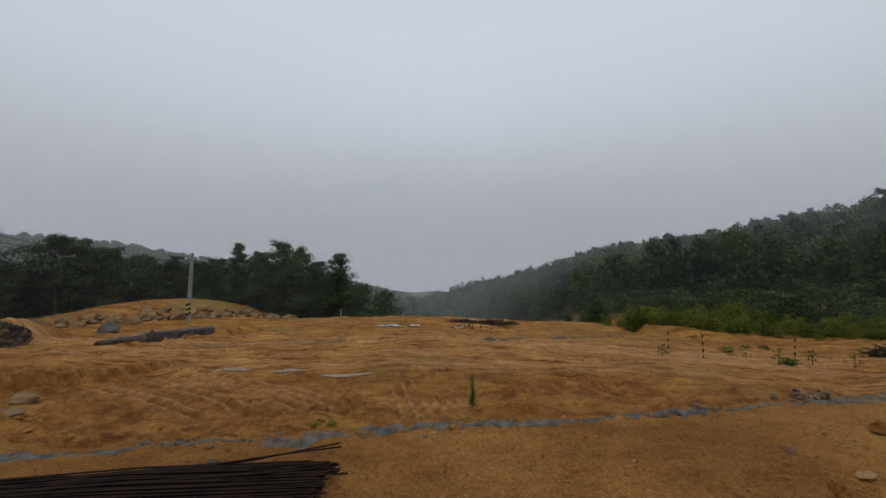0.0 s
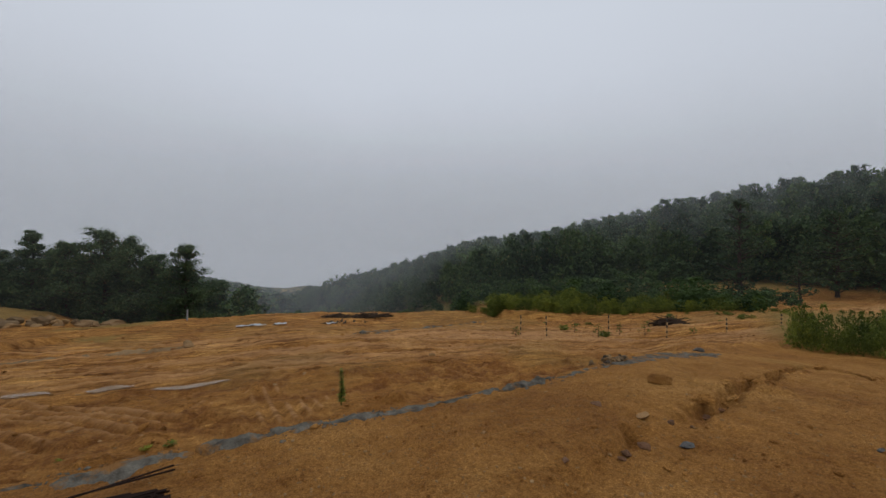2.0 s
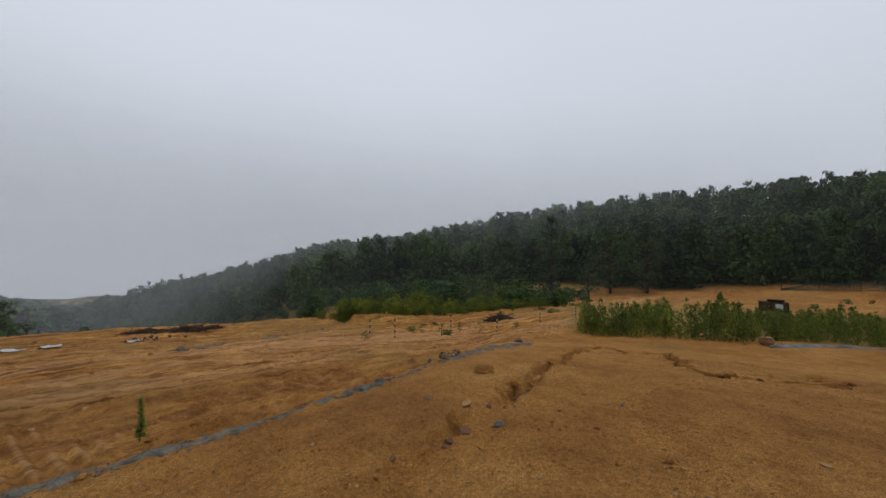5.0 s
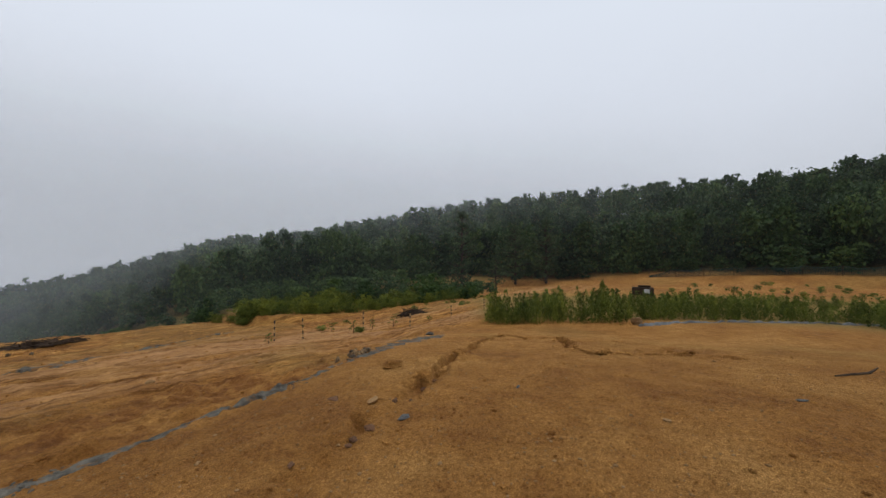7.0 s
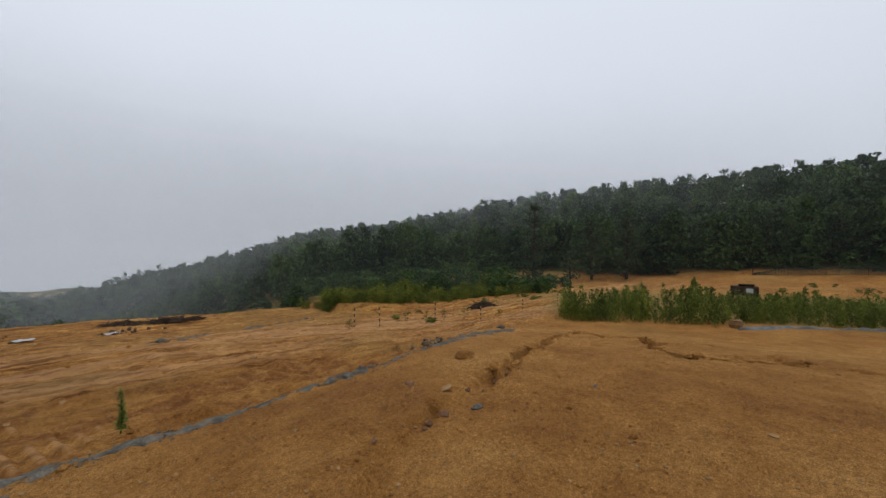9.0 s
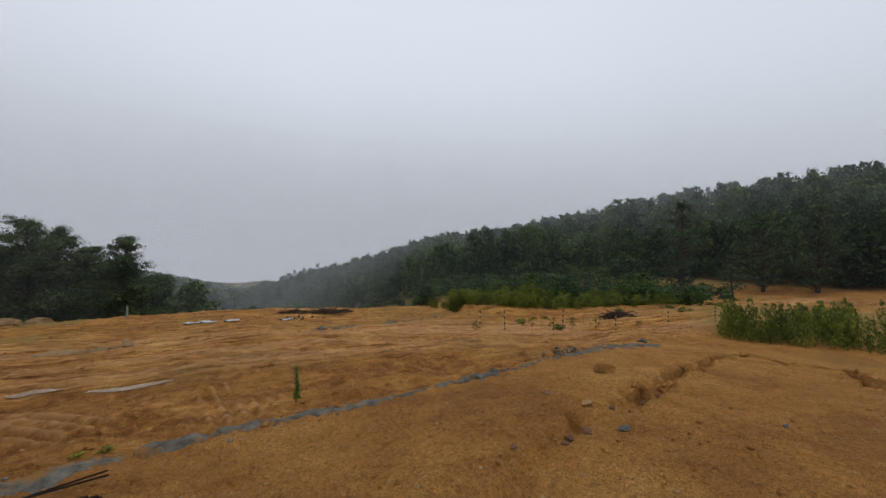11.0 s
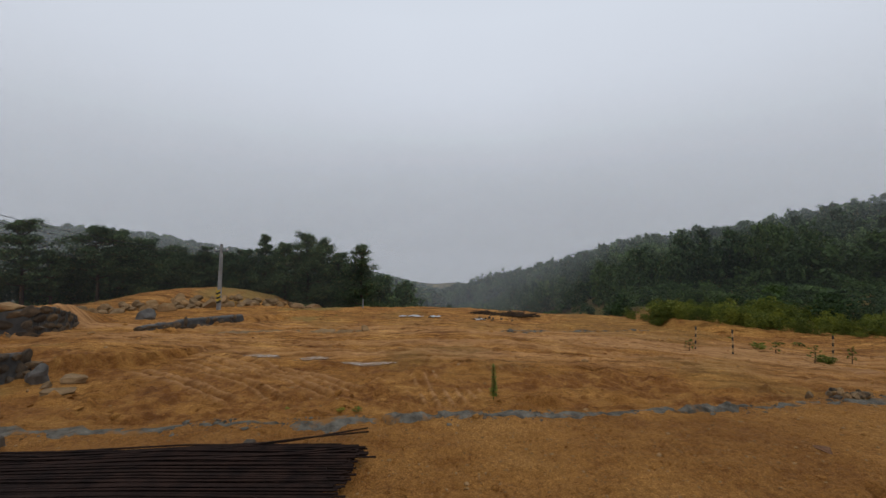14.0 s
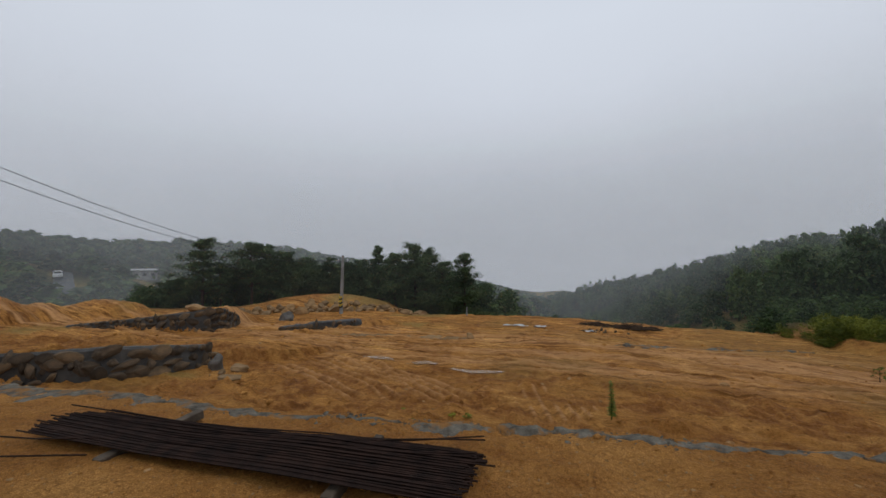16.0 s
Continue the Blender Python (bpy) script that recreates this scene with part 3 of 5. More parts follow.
def pine_clumps(rng, h, w, style):
    """Centres and radii of the foliage pads of a pine h tall and w wide, pad by pad along its whorled branches."""
    cs, rs = [], []
    low, drop, pads, thin = {"umbrella": (0.46, 0.15, 4, 0.55), "cone": (0.14, 0.15, 4, 0.5), "open": (0.28, 0.30, 3, 0.5), "full": (0.14, 0.08, 4, 0.7), "spire": (0.10, 0.0, 1, 1.2)}[style]
    whorls = {"umbrella": 8, "cone": 11, "open": 10, "full": 10, "spire": 7}[style]
    for k in range(whorls):
        f = low + (0.985 - low) * (k + rng.uniform(-0.2, 0.3)) / (whorls - 1) if k else low
        f = min(0.985, f)
        if style == "cone":
            reach = 0.10 + 0.95 * (1 - f) ** 0.8
        elif style == "umbrella":
            reach = max(0.2, 1 - ((f - 0.70) / 0.34) ** 2)
        elif style == "open":
            reach = max(0.15, 1 - ((f - 0.55) / 0.5) ** 2 * 0.9)
        elif style == "spire":
            reach = 0.15 + 0.9 * (1 - f)
        else:
            reach = max(0.10, 1 - ((f - 0.50) / 0.53) ** 2) ** 0.7
        turn = rng.uniform(0, 6.283)
        for i in range(5):
            if rng.random() < drop:
                continue
            a = turn + 6.283 * i / 5 + rng.uniform(-0.4, 0.4)
            far = 0.5 * w * reach * rng.uniform(0.45, 1.15)
            rise = h * rng.uniform(-0.03, 0.07)
            for q in np.linspace(1.0, 0.3, pads):
                size = (0.06 * w + 0.15 * far) * rng.uniform(0.6, 1.25)
                cs.append((math.cos(a) * far * q, math.sin(a) * far * q, h * (f + rng.uniform(-0.018, 0.018)) + rise * q))
                rs.append((size, size, size * thin))
    cs.append((0, 0, h * 0.985))
    rs.append((w * 0.05, w * 0.05, h * 0.03))
    return np.array(cs), np.array(rs)


def round_clumps(rng, h, w):
    cs, rs = [], []
    for k in range(22):
        a, f = rng.uniform(0, 6.283), rng.uniform(0.22, 0.95)
        q = rng.uniform(0.2, 1.0) * w * 0.36 * math.sqrt(max(0.05, 1 - (2 * f - 1.1) ** 2))
        cs.append((math.cos(a) * q, math.sin(a) * q, h * f))
        s = w * rng.uniform(0.11, 0.2)
        rs.append((s, s, s * 0.8))
    return np.array(cs), np.array(rs)


def leaves_mesh(name, quads, mat, tint=None):
    """tint: one value a blade, 0 dark to 1 light; plants of a stand differ by it."""
    v = quads.reshape(-1, 3)
    me = mesh_from(name, v, np.arange(len(v)).reshape(-1, 4), [mat])
    at = me.attributes.new("tint", "FLOAT", "FACE")
    at.data.foreach_set("value", (np.full(len(quads), 0.5) if tint is None else tint).astype(np.float32))
    return me


def tree(name, x, y, top, w, style, label, seed, count=2600, size=0.2, group=""):
    rng = np.random.default_rng(seed)
    z = float(ground_height(np.array([x]), np.array([y]))[0]) - 0.1
    h = max(2.0, top - z)
    ob = thing(name, x, y, z, label, "tree", group)
    cs, rs = round_clumps(rng, h, w) if style == "round" else pine_clumps(rng, h, w, style)
    bm = bmesh.new()
    lean = rng.uniform(-0.3, 0.3, 2)
    stem = [(lean[0] * math.sin(f * 4) * 0.5, lean[1] * f, h * f * 0.97) for f in np.linspace(0, 1, 7)]
    tube(bm, stem, [0.022 * h * (1 - 0.85 * f) + 0.01 for f in np.linspace(0, 1, 7)], 8)
    for c in cs[:: 4 if style in ("umbrella", "cone", "full") else 3]:
        f = max(0.05, c[2] / h - 0.08)
        k = min(5, int(f * 6))
        s = Vector(stem[k]).lerp(Vector(stem[k + 1]), f * 6 - k if f * 6 - k <= 1 else 1)
        e = Vector(c)
        tube(bm, [s, s.lerp(e, 0.5) + Vector((0, 0, -0.05 * h * 0.3)), e], [0.007 * h, 0.005 * h, 0.002 * h], 5)
    part("trunk", bm, M_BARK, ob)
    attach("crown", leaves_mesh("crown", sprays(rng, cs, rs, count, size, 0.28 if style != "round" else 0.55), M_BROAD if style == "round" else M_PINE), ob)
    return ob


def polar(az, r):
    return r * math.sin(radians(az)), r * math.cos(radians(az))


PINE, BROAD = "dark green pine with a bare trunk behind the stone rockery", "dense dark green tree at the edge of the site"
for k, (az, el, r, w, style) in enumerate((
        (-52.0, 2.8, 43, 4.6, "open"), (-54.6, -2.2, 45, 4.2, "full"), (-50.0, -0.2, 42, 2.2, "open"), (-46.4, 2.3, 42, 4.6, "umbrella"), (-44.2, 2.4, 43, 4.0, "open"),
        (-42.0, 1.3, 42, 4.4, "full"), (-39.4, 0.4, 43, 4.6, "full"), (-37.9, -0.4, 44, 4.0, "round"), (-36.0, 0.6, 42, 3.0, "open"), (-33.6, -0.3, 43, 4.4, "full"), (-31.4, -0.1, 43, 4.4, "full"),
        (-28.9, 1.8, 42, 4.6, "cone"), (-26.4, 1.1, 41, 4.4, "full"), (-23.5, 2.3, 40, 5.4, "full"), (-21.2, 1.3, 41, 5.0, "full"), (-19.0, -0.3, 40, 4.4, "full"), (-15.7, 0.75, 37, 5.2, "cone"),
        (-17.4, -2.0, 39, 4.4, "round"), (-13.2, -3.4, 42, 4.0, "round"), (-57.5, -3.4, 47, 4, "round"), (-48.4, -1.0, 45, 4.0, "full"))):
    x, y = polar(az, r)
    w *= {"full": 1.22, "cone": 1.2, "umbrella": 1.2, "open": 1.05, "round": 1.2}[style]
    tree("pine_tree" if style != "round" else "broadleaf_tree", x, y, 1.6 + r * math.tan(radians(el)), w, style, PINE if style != "round" else BROAD, 100 + k, int((3600 + 900 * w) * (1.5 if style in ("full", "round") else 1.1)), 0.13, "trees behind the rockery")


def thicket(name, label, category, spots, heights, widths, mat, count, size, seed, flat=0.5, lift=0.3, kinds=("round",), variants=5):
    """Many plants that nobody would count, as one mesh."""
    rng = np.random.default_rng(seed)
    stock = []
    for k in range(variants):
        kind = kinds[k % len(kinds)]
        cs, rs = round_clumps(rng, 1.0, 1.0) if kind == "round" else pine_clumps(rng, 1.0, 1.0, kind)
        stock.append(sprays(rng, cs, rs, count, size, flat, lift))
    spots = np.asarray(spots)
    z = ground_height(spots[:, 0], spots[:, 1])
    out, shade = [], []
    for (px, py), pz, h, w in zip(spots, z, heights, widths):
        q = stock[rng.integers(variants)].reshape(-1, 3)
        a = rng.uniform(0, 6.283)
        c, s = math.cos(a) * w, math.sin(a) * w
        shade.append(np.full(len(q) // 4, np.clip(rng.normal(0.48, 0.19), 0, 1)))
        out.append(np.stack([q[:, 0] * c - q[:, 1] * s + px, q[:, 0] * s + q[:, 1] * c + py, q[:, 2] * h + pz - 0.06 * h], 1).reshape(-1, 4, 3))
    return tagged(new(name, leaves_mesh(name, np.concatenate(out), mat, np.concatenate(shade))), label, category, kind="stuff")


def scatter(rng, az0, az1, inner, outer, gap, keep=1.0):
    """Spots in a sector, about gap metres apart."""
    spots = []
    r = min(inner(a) if callable(inner) else inner for a in np.linspace(az0, az1, 60))
    r1 = max(outer(a) if callable(outer) else outer for a in np.linspace(az0, az1, 20))
    while r < r1:
        step = math.degrees(gap / r)
        for az in np.arange(az0, az1, step):
            a, q = az + rng.uniform(-0.45, 0.45) * step, r + rng.uniform(-0.45, 0.45) * gap
            lo, hi = (inner(a) if callable(inner) else inner), (outer(a) if callable(outer) else outer)
            if lo <= q <= hi and rng.random() < keep:
                spots.append(polar(a, q))
        r += gap * 0.9
    return np.array(spots)


rng = np.random.default_rng(7)
foot = lambda a: float(np.interp(a, AZ, FOOT_R))
crest = lambda a: float(np.interp(a, AZ, RIDGE_R)) + 6
mid = lambda a: foot(a) + 0.35 * (crest(a) - foot(a))
s1 = scatter(rng, -5, 114, lambda a: max(40.0, foot(a)) if a > 0 else 62.0, mid, 2.9)
low1 = np.interp(np.degrees(np.arctan2(s1[:, 0], s1[:, 1])), [-5, 2, 14, 24], [0.4, 0.45, 0.7, 1.0])
thicket("forest_near", "dense dark green mixed woodland on the lower hillside", "forest", s1, rng.uniform(4.6, 7.2, len(s1)) * low1, rng.uniform(3.4, 5.2, len(s1)) * low1, M_FOREST, 640, 0.050, 8, 0.55, 0.45, ("round", "full", "round", "open", "full", "round"), 9)
s2 = scatter(rng, -5, 114, lambda a: max(40.0, mid(a)), crest, 3.7)
thicket("forest_far", "pine forest climbing to the misty ridge", "forest", s2, rng.uniform(5.0, 7.6, len(s2)), rng.uniform(3.6, 5.4, len(s2)), M_FOREST, 400, 0.060, 9, 0.5, 0.5, ("full", "open", "umbrella", "round", "cone", "full"), 9)
s5 = np.array([polar(a, crest(a) - 4 + rng.uniform(-4, 3)) for a in np.arange(2, 114, 1.15) + rng.uniform(-0.5, 0.5, 98)])
thicket("ridge_pines", "spiky pines standing along the misty ridge", "forest", s5, rng.uniform(5.8, 8.2, len(s5)), rng.uniform(2.6, 4.2, len(s5)), M_PINE, 700, 0.05, 19, 0.3, 0.5, ("cone", "open", "umbrella"), 6)
s6 = scatter(rng, 50, 114, lambda a: foot(a) - 0.5, lambda a: foot(a) + 6, 1.9)
h6 = rng.uniform(1.2, 3.2, len(s6))
thicket("forest_margin", "dark shrubs and low branches along the foot of the forest", "undergrowth", s6, h6, h6 * 1.3, M_FOREST, 330, 0.07, 20, 0.5, 0.35, ("round", "full"), 6)
s3 = scatter(rng, -80, -4, lambda a: 95.0, lambda a: float(np.interp(a, AZ, RIDGE_R)) + 4, 6.6)
s3 = s3[[not (-66.2 < math.degrees(math.atan2(px, py)) < -63.0 and 100 < math.hypot(px, py) < 146) and not (-59.8 < math.degrees(math.atan2(px, py)) < -55.8 and 112 < math.hypot(px, py) < 153) for px, py in s3]]
thicket("forest_across_valley", "wooded hills across the valley fading into fog", "forest", s3, rng.uniform(5, 8, len(s3)), rng.uniform(6, 9, len(s3)), M_FOREST, 90, 0.15, 10, 0.6, 0.5, ("full", "round", "open"), 6)
s4 = np.concatenate([scatter(rng, -50, -8, lambda a: 42.5, lambda a: 62.0, 3.4), scatter(rng, -9, 26, lambda a: 37.0, lambda a: 66.0, 2.9)])
h4 = np.where(np.degrees(np.arctan2(s4[:, 0], s4[:, 1])) < -8, rng.uniform(2.2, 4.6, len(s4)), rng.uniform(0.8, 1.7, len(s4)))
thicket("undergrowth", "dark green undergrowth along the edge of the site", "undergrowth", s4, h4, h4 * 1.15, M_BROAD, 620, 0.052, 11, 0.6, 0.35, ("round", "full", "round"), 6)

# ---- stones and walls ----
def stone_mesh(name, seed, mat, flat=1.0, cuts=2, rough=0.16):
    """A rough field stone about one metre across, resting near its origin."""
    bm = bmesh.new()
    bmesh.ops.create_icosphere(bm, subdivisions=cuts, radius=0.5)
    rnd = random.Random(seed)
    planes = [(Vector((rnd.uniform(-1, 1), rnd.uniform(-1, 1), rnd.uniform(-0.7, 1))).normalized(), rnd.uniform(0.24, 0.41)) for _ in range(13)]
    for v in bm.verts:
        for d, lim in planes:
            over = v.co.dot(d) - lim
            if over > 0:
                v.co -= d * over * 0.97
        v.co += v.co.normalized() * noise.noise(v.co * 3.2 + Vector((seed * 3.1, 0, 0))) * rough * 0.5
        v.co.z *= flat
    me = bpy.data.meshes.new(name)
    bm.to_mesh(me)
    bm.free()
    me.materials.append(mat)
    return me


WALL_STONES = [stone_mesh("stone", 10 + k, M_STONE, cuts=2) for k in range(7)]
TAN_STONES = [stone_mesh("stone", 30 + k, M_TAN, cuts=2) for k in range(7)]


def stone_wall(name, line, tops, base_drop, label, rows, seed, thick=0.5, pick=0.86):
    """A mortared rubble wall along a line, with its own height at each corner."""
    rnd = random.Random(seed)
    wall = thing(name, line[0][0], line[0][1], 0, label, "wall")
    ox, oy = line[0]
    bm = bmesh.new()
    n = 40
    rings = []
    def at(t):
        k = min(len(line) - 2, int(t * (len(line) - 1)))
        f = t * (len(line) - 1) - k
        (ax, ay), (bx, by) = line[k], line[k + 1]
        d = Vector((bx - ax, by - ay, 0)).normalized()
        top = tops[k] + (tops[k + 1] - tops[k]) * f
        return Vector((ax + (bx - ax) * f - ox, ay + (by - ay) * f - oy, 0)), d, top
    for k in range(n + 1):
        p, d, top = at(k / n)
        side = Vector((d.y, -d.x, 0))
        foot = float(ground_height(np.array([p.x + ox + side.x * 0.4]), np.array([p.y + oy + side.y * 0.4]))[0]) - base_drop
        top = max(top, foot + base_drop + 0.05) + 0.05 * noise.noise(Vector((k * 0.7, seed, 0)))
        ring = []
        for off, z in ((0.0, foot), (-0.08, foot + (top - foot) * 0.6), (-0.14, top - 0.06), (-0.22, top), (-thick, top - 0.02), (-thick, foot)):
            ring.append(bm.verts.new(p + side * (off + 0.05 * noise.noise(Vector((k * 0.9, z * 2, seed)))) + Vector((0, 0, z))))
        rings.append(ring)
    for a, b in zip(rings, rings[1:]):
        for i in range(5):
            bm.faces.new((a[i], b[i], b[i + 1], a[i + 1]))
    bm.faces.new(rings[0])
    bm.faces.new(rings[-1][::-1])
    part("mortar", bm, M_MORTAR, wall, "dark wet mortar between the stones")
    length = sum(math.dist(a, b) for a, b in zip(line, line[1:]))
    for row in range(rows):
        t = rnd.uniform(0, 0.03)
        while t < 1:
            p, d, top = at(min(t, 0.999))
            side = Vector((d.y, -d.x, 0))
            foot = float(ground_height(np.array([p.x + ox + side.x * 0.4]), np.array([p.y + oy + side.y * 0.4]))[0])
            h = (top - foot) / rows
            w = rnd.choice((0.7, 0.9, 1.2, 1.6, 2.2)) * rnd.uniform(0.85, 1.15) * max(0.22, h)
            tall = rnd.choice((0.7, 0.9, 1.1, 1.5))
            if h > 0.09 and rnd.random() < pick:
                z = foot + (row + 0.5 + rnd.uniform(-0.32, 0.32)) * h
                s = attach("stone", rnd.choice(WALL_STONES), wall)
                s.matrix_basis = Matrix.Translation(p + side * (-0.10 * (row + 0.5) / rows - 0.015) + Vector((0, 0, z))) @ Matrix.Rotation(math.atan2(d.y, d.x), 4, "Z") @ pose(0, 0, 0, rnd.uniform(-12, 12), rnd.uniform(-25, 25), rnd.uniform(-10, 10)) @ Matrix.Diagonal((w * 1.2, 0.17, h * tall * 1.2, 1))
            t += w / length * rnd.uniform(0.9, 1.15)
    return wall


stone_wall("stone_retaining_wall", WALL_A, (-0.55, -0.75, -0.80, -1.15), 0.35, "low rubble retaining wall of grey and ochre stones in dark mortar", 3, 3, pick=0.97)
stone_wall("stone_retaining_wall", WALL_B, (-1.80, -1.36, -0.88), 0.3, "long rubble retaining wall of dark stones tapering into the bank", 3, 4, pick=0.95)
stone_wall("stone_retaining_wall", [(-18.8, 15.0), (-18.5, 15.9), (-18.9, 17.2)], (-0.88, -0.95, -1.5), 0.3, "short dark rubble wall end beside the haul road", 4, 5)
stone_wall("low_stone_wall", KERB, (-1.88, -1.70, -1.84), 0.3, "low dark stone kerb at the edge of a pit", 2, 6, 0.7, 0.6)


def boulder(x, y, sx, sy, sz, mat, label, seed, rz=0.0, sink=0.2, name="boulder", category="boulder", group=""):
    ob = new(name, stone_mesh(name, seed, mat, cuts=3))
    ob.matrix_basis = pose(x, y, grounded(x, y) + sz * (0.42 - sink), 0, 0, rz) @ Matrix.Diagonal((sx, sy, sz, 1))
    return tagged(ob, label, category, group)


boulder(-18.72, 20.9, 1.25, 0.9, 1.0, M_DARKROCK, "dark grey boulder on bare clay", 50, 20)
boulder(-22.0, 19.4, 1.9, 1.2, 0.95, M_TAN, "large ochre boulder lying beside the stone wall", 51, 35)
boulder(-19.9, 15.05, 1.5, 0.9, 0.5, M_TAN, "flat pale boulder on top of the stone wall", 52, 15, 0.05)
boulder(-11.1, 9.0, 0.55, 0.5, 0.75, M_DARKROCK, "upright dark stone on the clay slope", 53, 10)
boulder(-10.2, 9.1, 0.75, 0.55, 0.32, M_TAN, "pale stone lying on the clay slope", 54, -20)
boulder(-9.8, 8.35, 0.85, 0.5, 0.26, M_TAN, "flat pale stone lying on the clay slope", 55, 25)
boulder(-10.5, 8.7, 0.3, 0.3, 0.2, M_TAN, "small pale stone on the clay slope", 56, 25)
boulder(-4.9, 17.95, 0.55, 0.4, 0.35, M_TAN, "pale stone at the edge of the haul road", 57, 5)
boulder(18.85, 2.35, 0.7, 0.55, 0.55, M_TAN, "pale rounded boulder at the end of the grey fabric", 58, 15)
boulder(10.65, 7.75, 0.35, 0.3, 0.2, M_DARKROCK, "dark stone on the cement strip", 59)
for k, (x, y, w, d, h, m, label) in enumerate((
        (3.52, 2.6, 0.26, 0.15, 0.07, M_DARKROCK, "flat grey slate slab lying on the clay"), (3.6, 3.2, 0.25, 0.16, 0.10, M_GRIT, "flat tan rock with an undercut edge"),
        (3.1, 2.72, 0.2, 0.15, 0.11, M_TAN, "reddish rock half sunk in clay"), (2.84, 2.69, 0.15, 0.12, 0.1, M_TAN, "small reddish rock half sunk in clay"), (2.72, 2.62, 0.1, 0.09, 0.07, M_TAN, "small reddish rock half sunk in clay"),
        (3.78, 3.0, 0.13, 0.1, 0.08, M_TAN, "small dark clod on the clay pad"), (4.0, 2.92, 0.09, 0.07, 0.06, M_TAN, "small dark clod on the clay pad"), (4.62, 3.22, 0.2, 0.15, 0.1, M_TAN, "broken clod of red clay"),
        (4.95, 3.26, 0.26, 0.13, 0.1, M_TAN, "broken clod of red clay"), (5.4, 3.4, 0.24, 0.15, 0.11, M_TAN, "broken clod of red clay"), (5.03, 1.9, 0.16, 0.06, 0.05, M_DARKROCK, "dark flat chip on the clay"),
        (2.15, 2.66, 0.12, 0.08, 0.06, M_TAN, "small tan stone on the clay pad"), (3.36, 3.65, 0.26, 0.18, 0.06, M_TAN, "crumbled pale stone on the clay pad"), (6.04, -1.05, 0.2, 0.08, 0.05, M_DARKROCK, "dark flat chip on the clay"))):
    boulder(x, y, w * 0.9, d * 0.9, h * 0.6, M_CLOD if m == M_TAN and k != 1 else m, label, 70 + k, k * 37, 0.1, "rock", "rock", "rocks along the washed-out edge")
ob = new("clay_mound", stone_mesh("clay_mound", 90, M_SOIL, cuts=3))
ob.matrix_basis = pose(4.98, 4.1, grounded(4.98, 4.1) + 0.02) @ Matrix.Diagonal((0.5, 0.36, 0.16, 1))
tagged(ob, "small rounded hump of brown clay", "mound")


def rockery():
    """Rows of big stones set into the face of the knoll."""
    rnd = random.Random(12)
    bank = thing("rockery", -18.7, 29.0, 0, "curved rockery of tan boulders holding the earth knoll", "rockery")
    count = 0
    for row in range(5):
        t = rnd.uniform(0, 0.03)
        while t < 1:
            az = -48.0 + 25.5 * t
            r = 33.4 + 0.42 * row + 1.6 * abs(t - 0.45) ** 1.5
            x, y = polar(az, r)
            peak = 1 - abs(t - 0.48) * 1.7
            size = rnd.choice((0.45, 0.6, 0.75, 1.0)) * rnd.uniform(0.85, 1.15)
            if row < 1.6 + 3.4 * peak and rnd.random() < 0.94:
                z = float(ground_height(np.array([x]), np.array([y]))[0]) + 0.10 + 0.14 * row
                s = attach("stone", rnd.choice(TAN_STONES), bank)
                s.matrix_basis = Matrix.Translation((x + 18.7, y - 29.0, z)) @ pose(0, 0, 0, rnd.uniform(-20, 20), rnd.uniform(-20, 20), rnd.uniform(0, 360)) @ Matrix.Diagonal((size * 1.15, size * 0.9, size * rnd.uniform(0.65, 0.9), 1))
                count += 1
            t += size / 15.0 * rnd.uniform(0.85, 1.25)
    return count


rockery()
boulder(*polar(-22.7, 34.6), 1.9, 1.2, 1.2, M_TAN, "large tan boulder at the end of the rockery", 95, 30)
boulder(*polar(-35.4, 33.0), 1.2, 0.8, 1.2, M_TAN, "upright pale boulder leaning on the rockery", 96, 60)
boulder(*polar(-39.8, 33.0), 1.5, 0.8, 1.0, M_TAN, "pale boulder lying at the foot of the rockery", 97, 20)


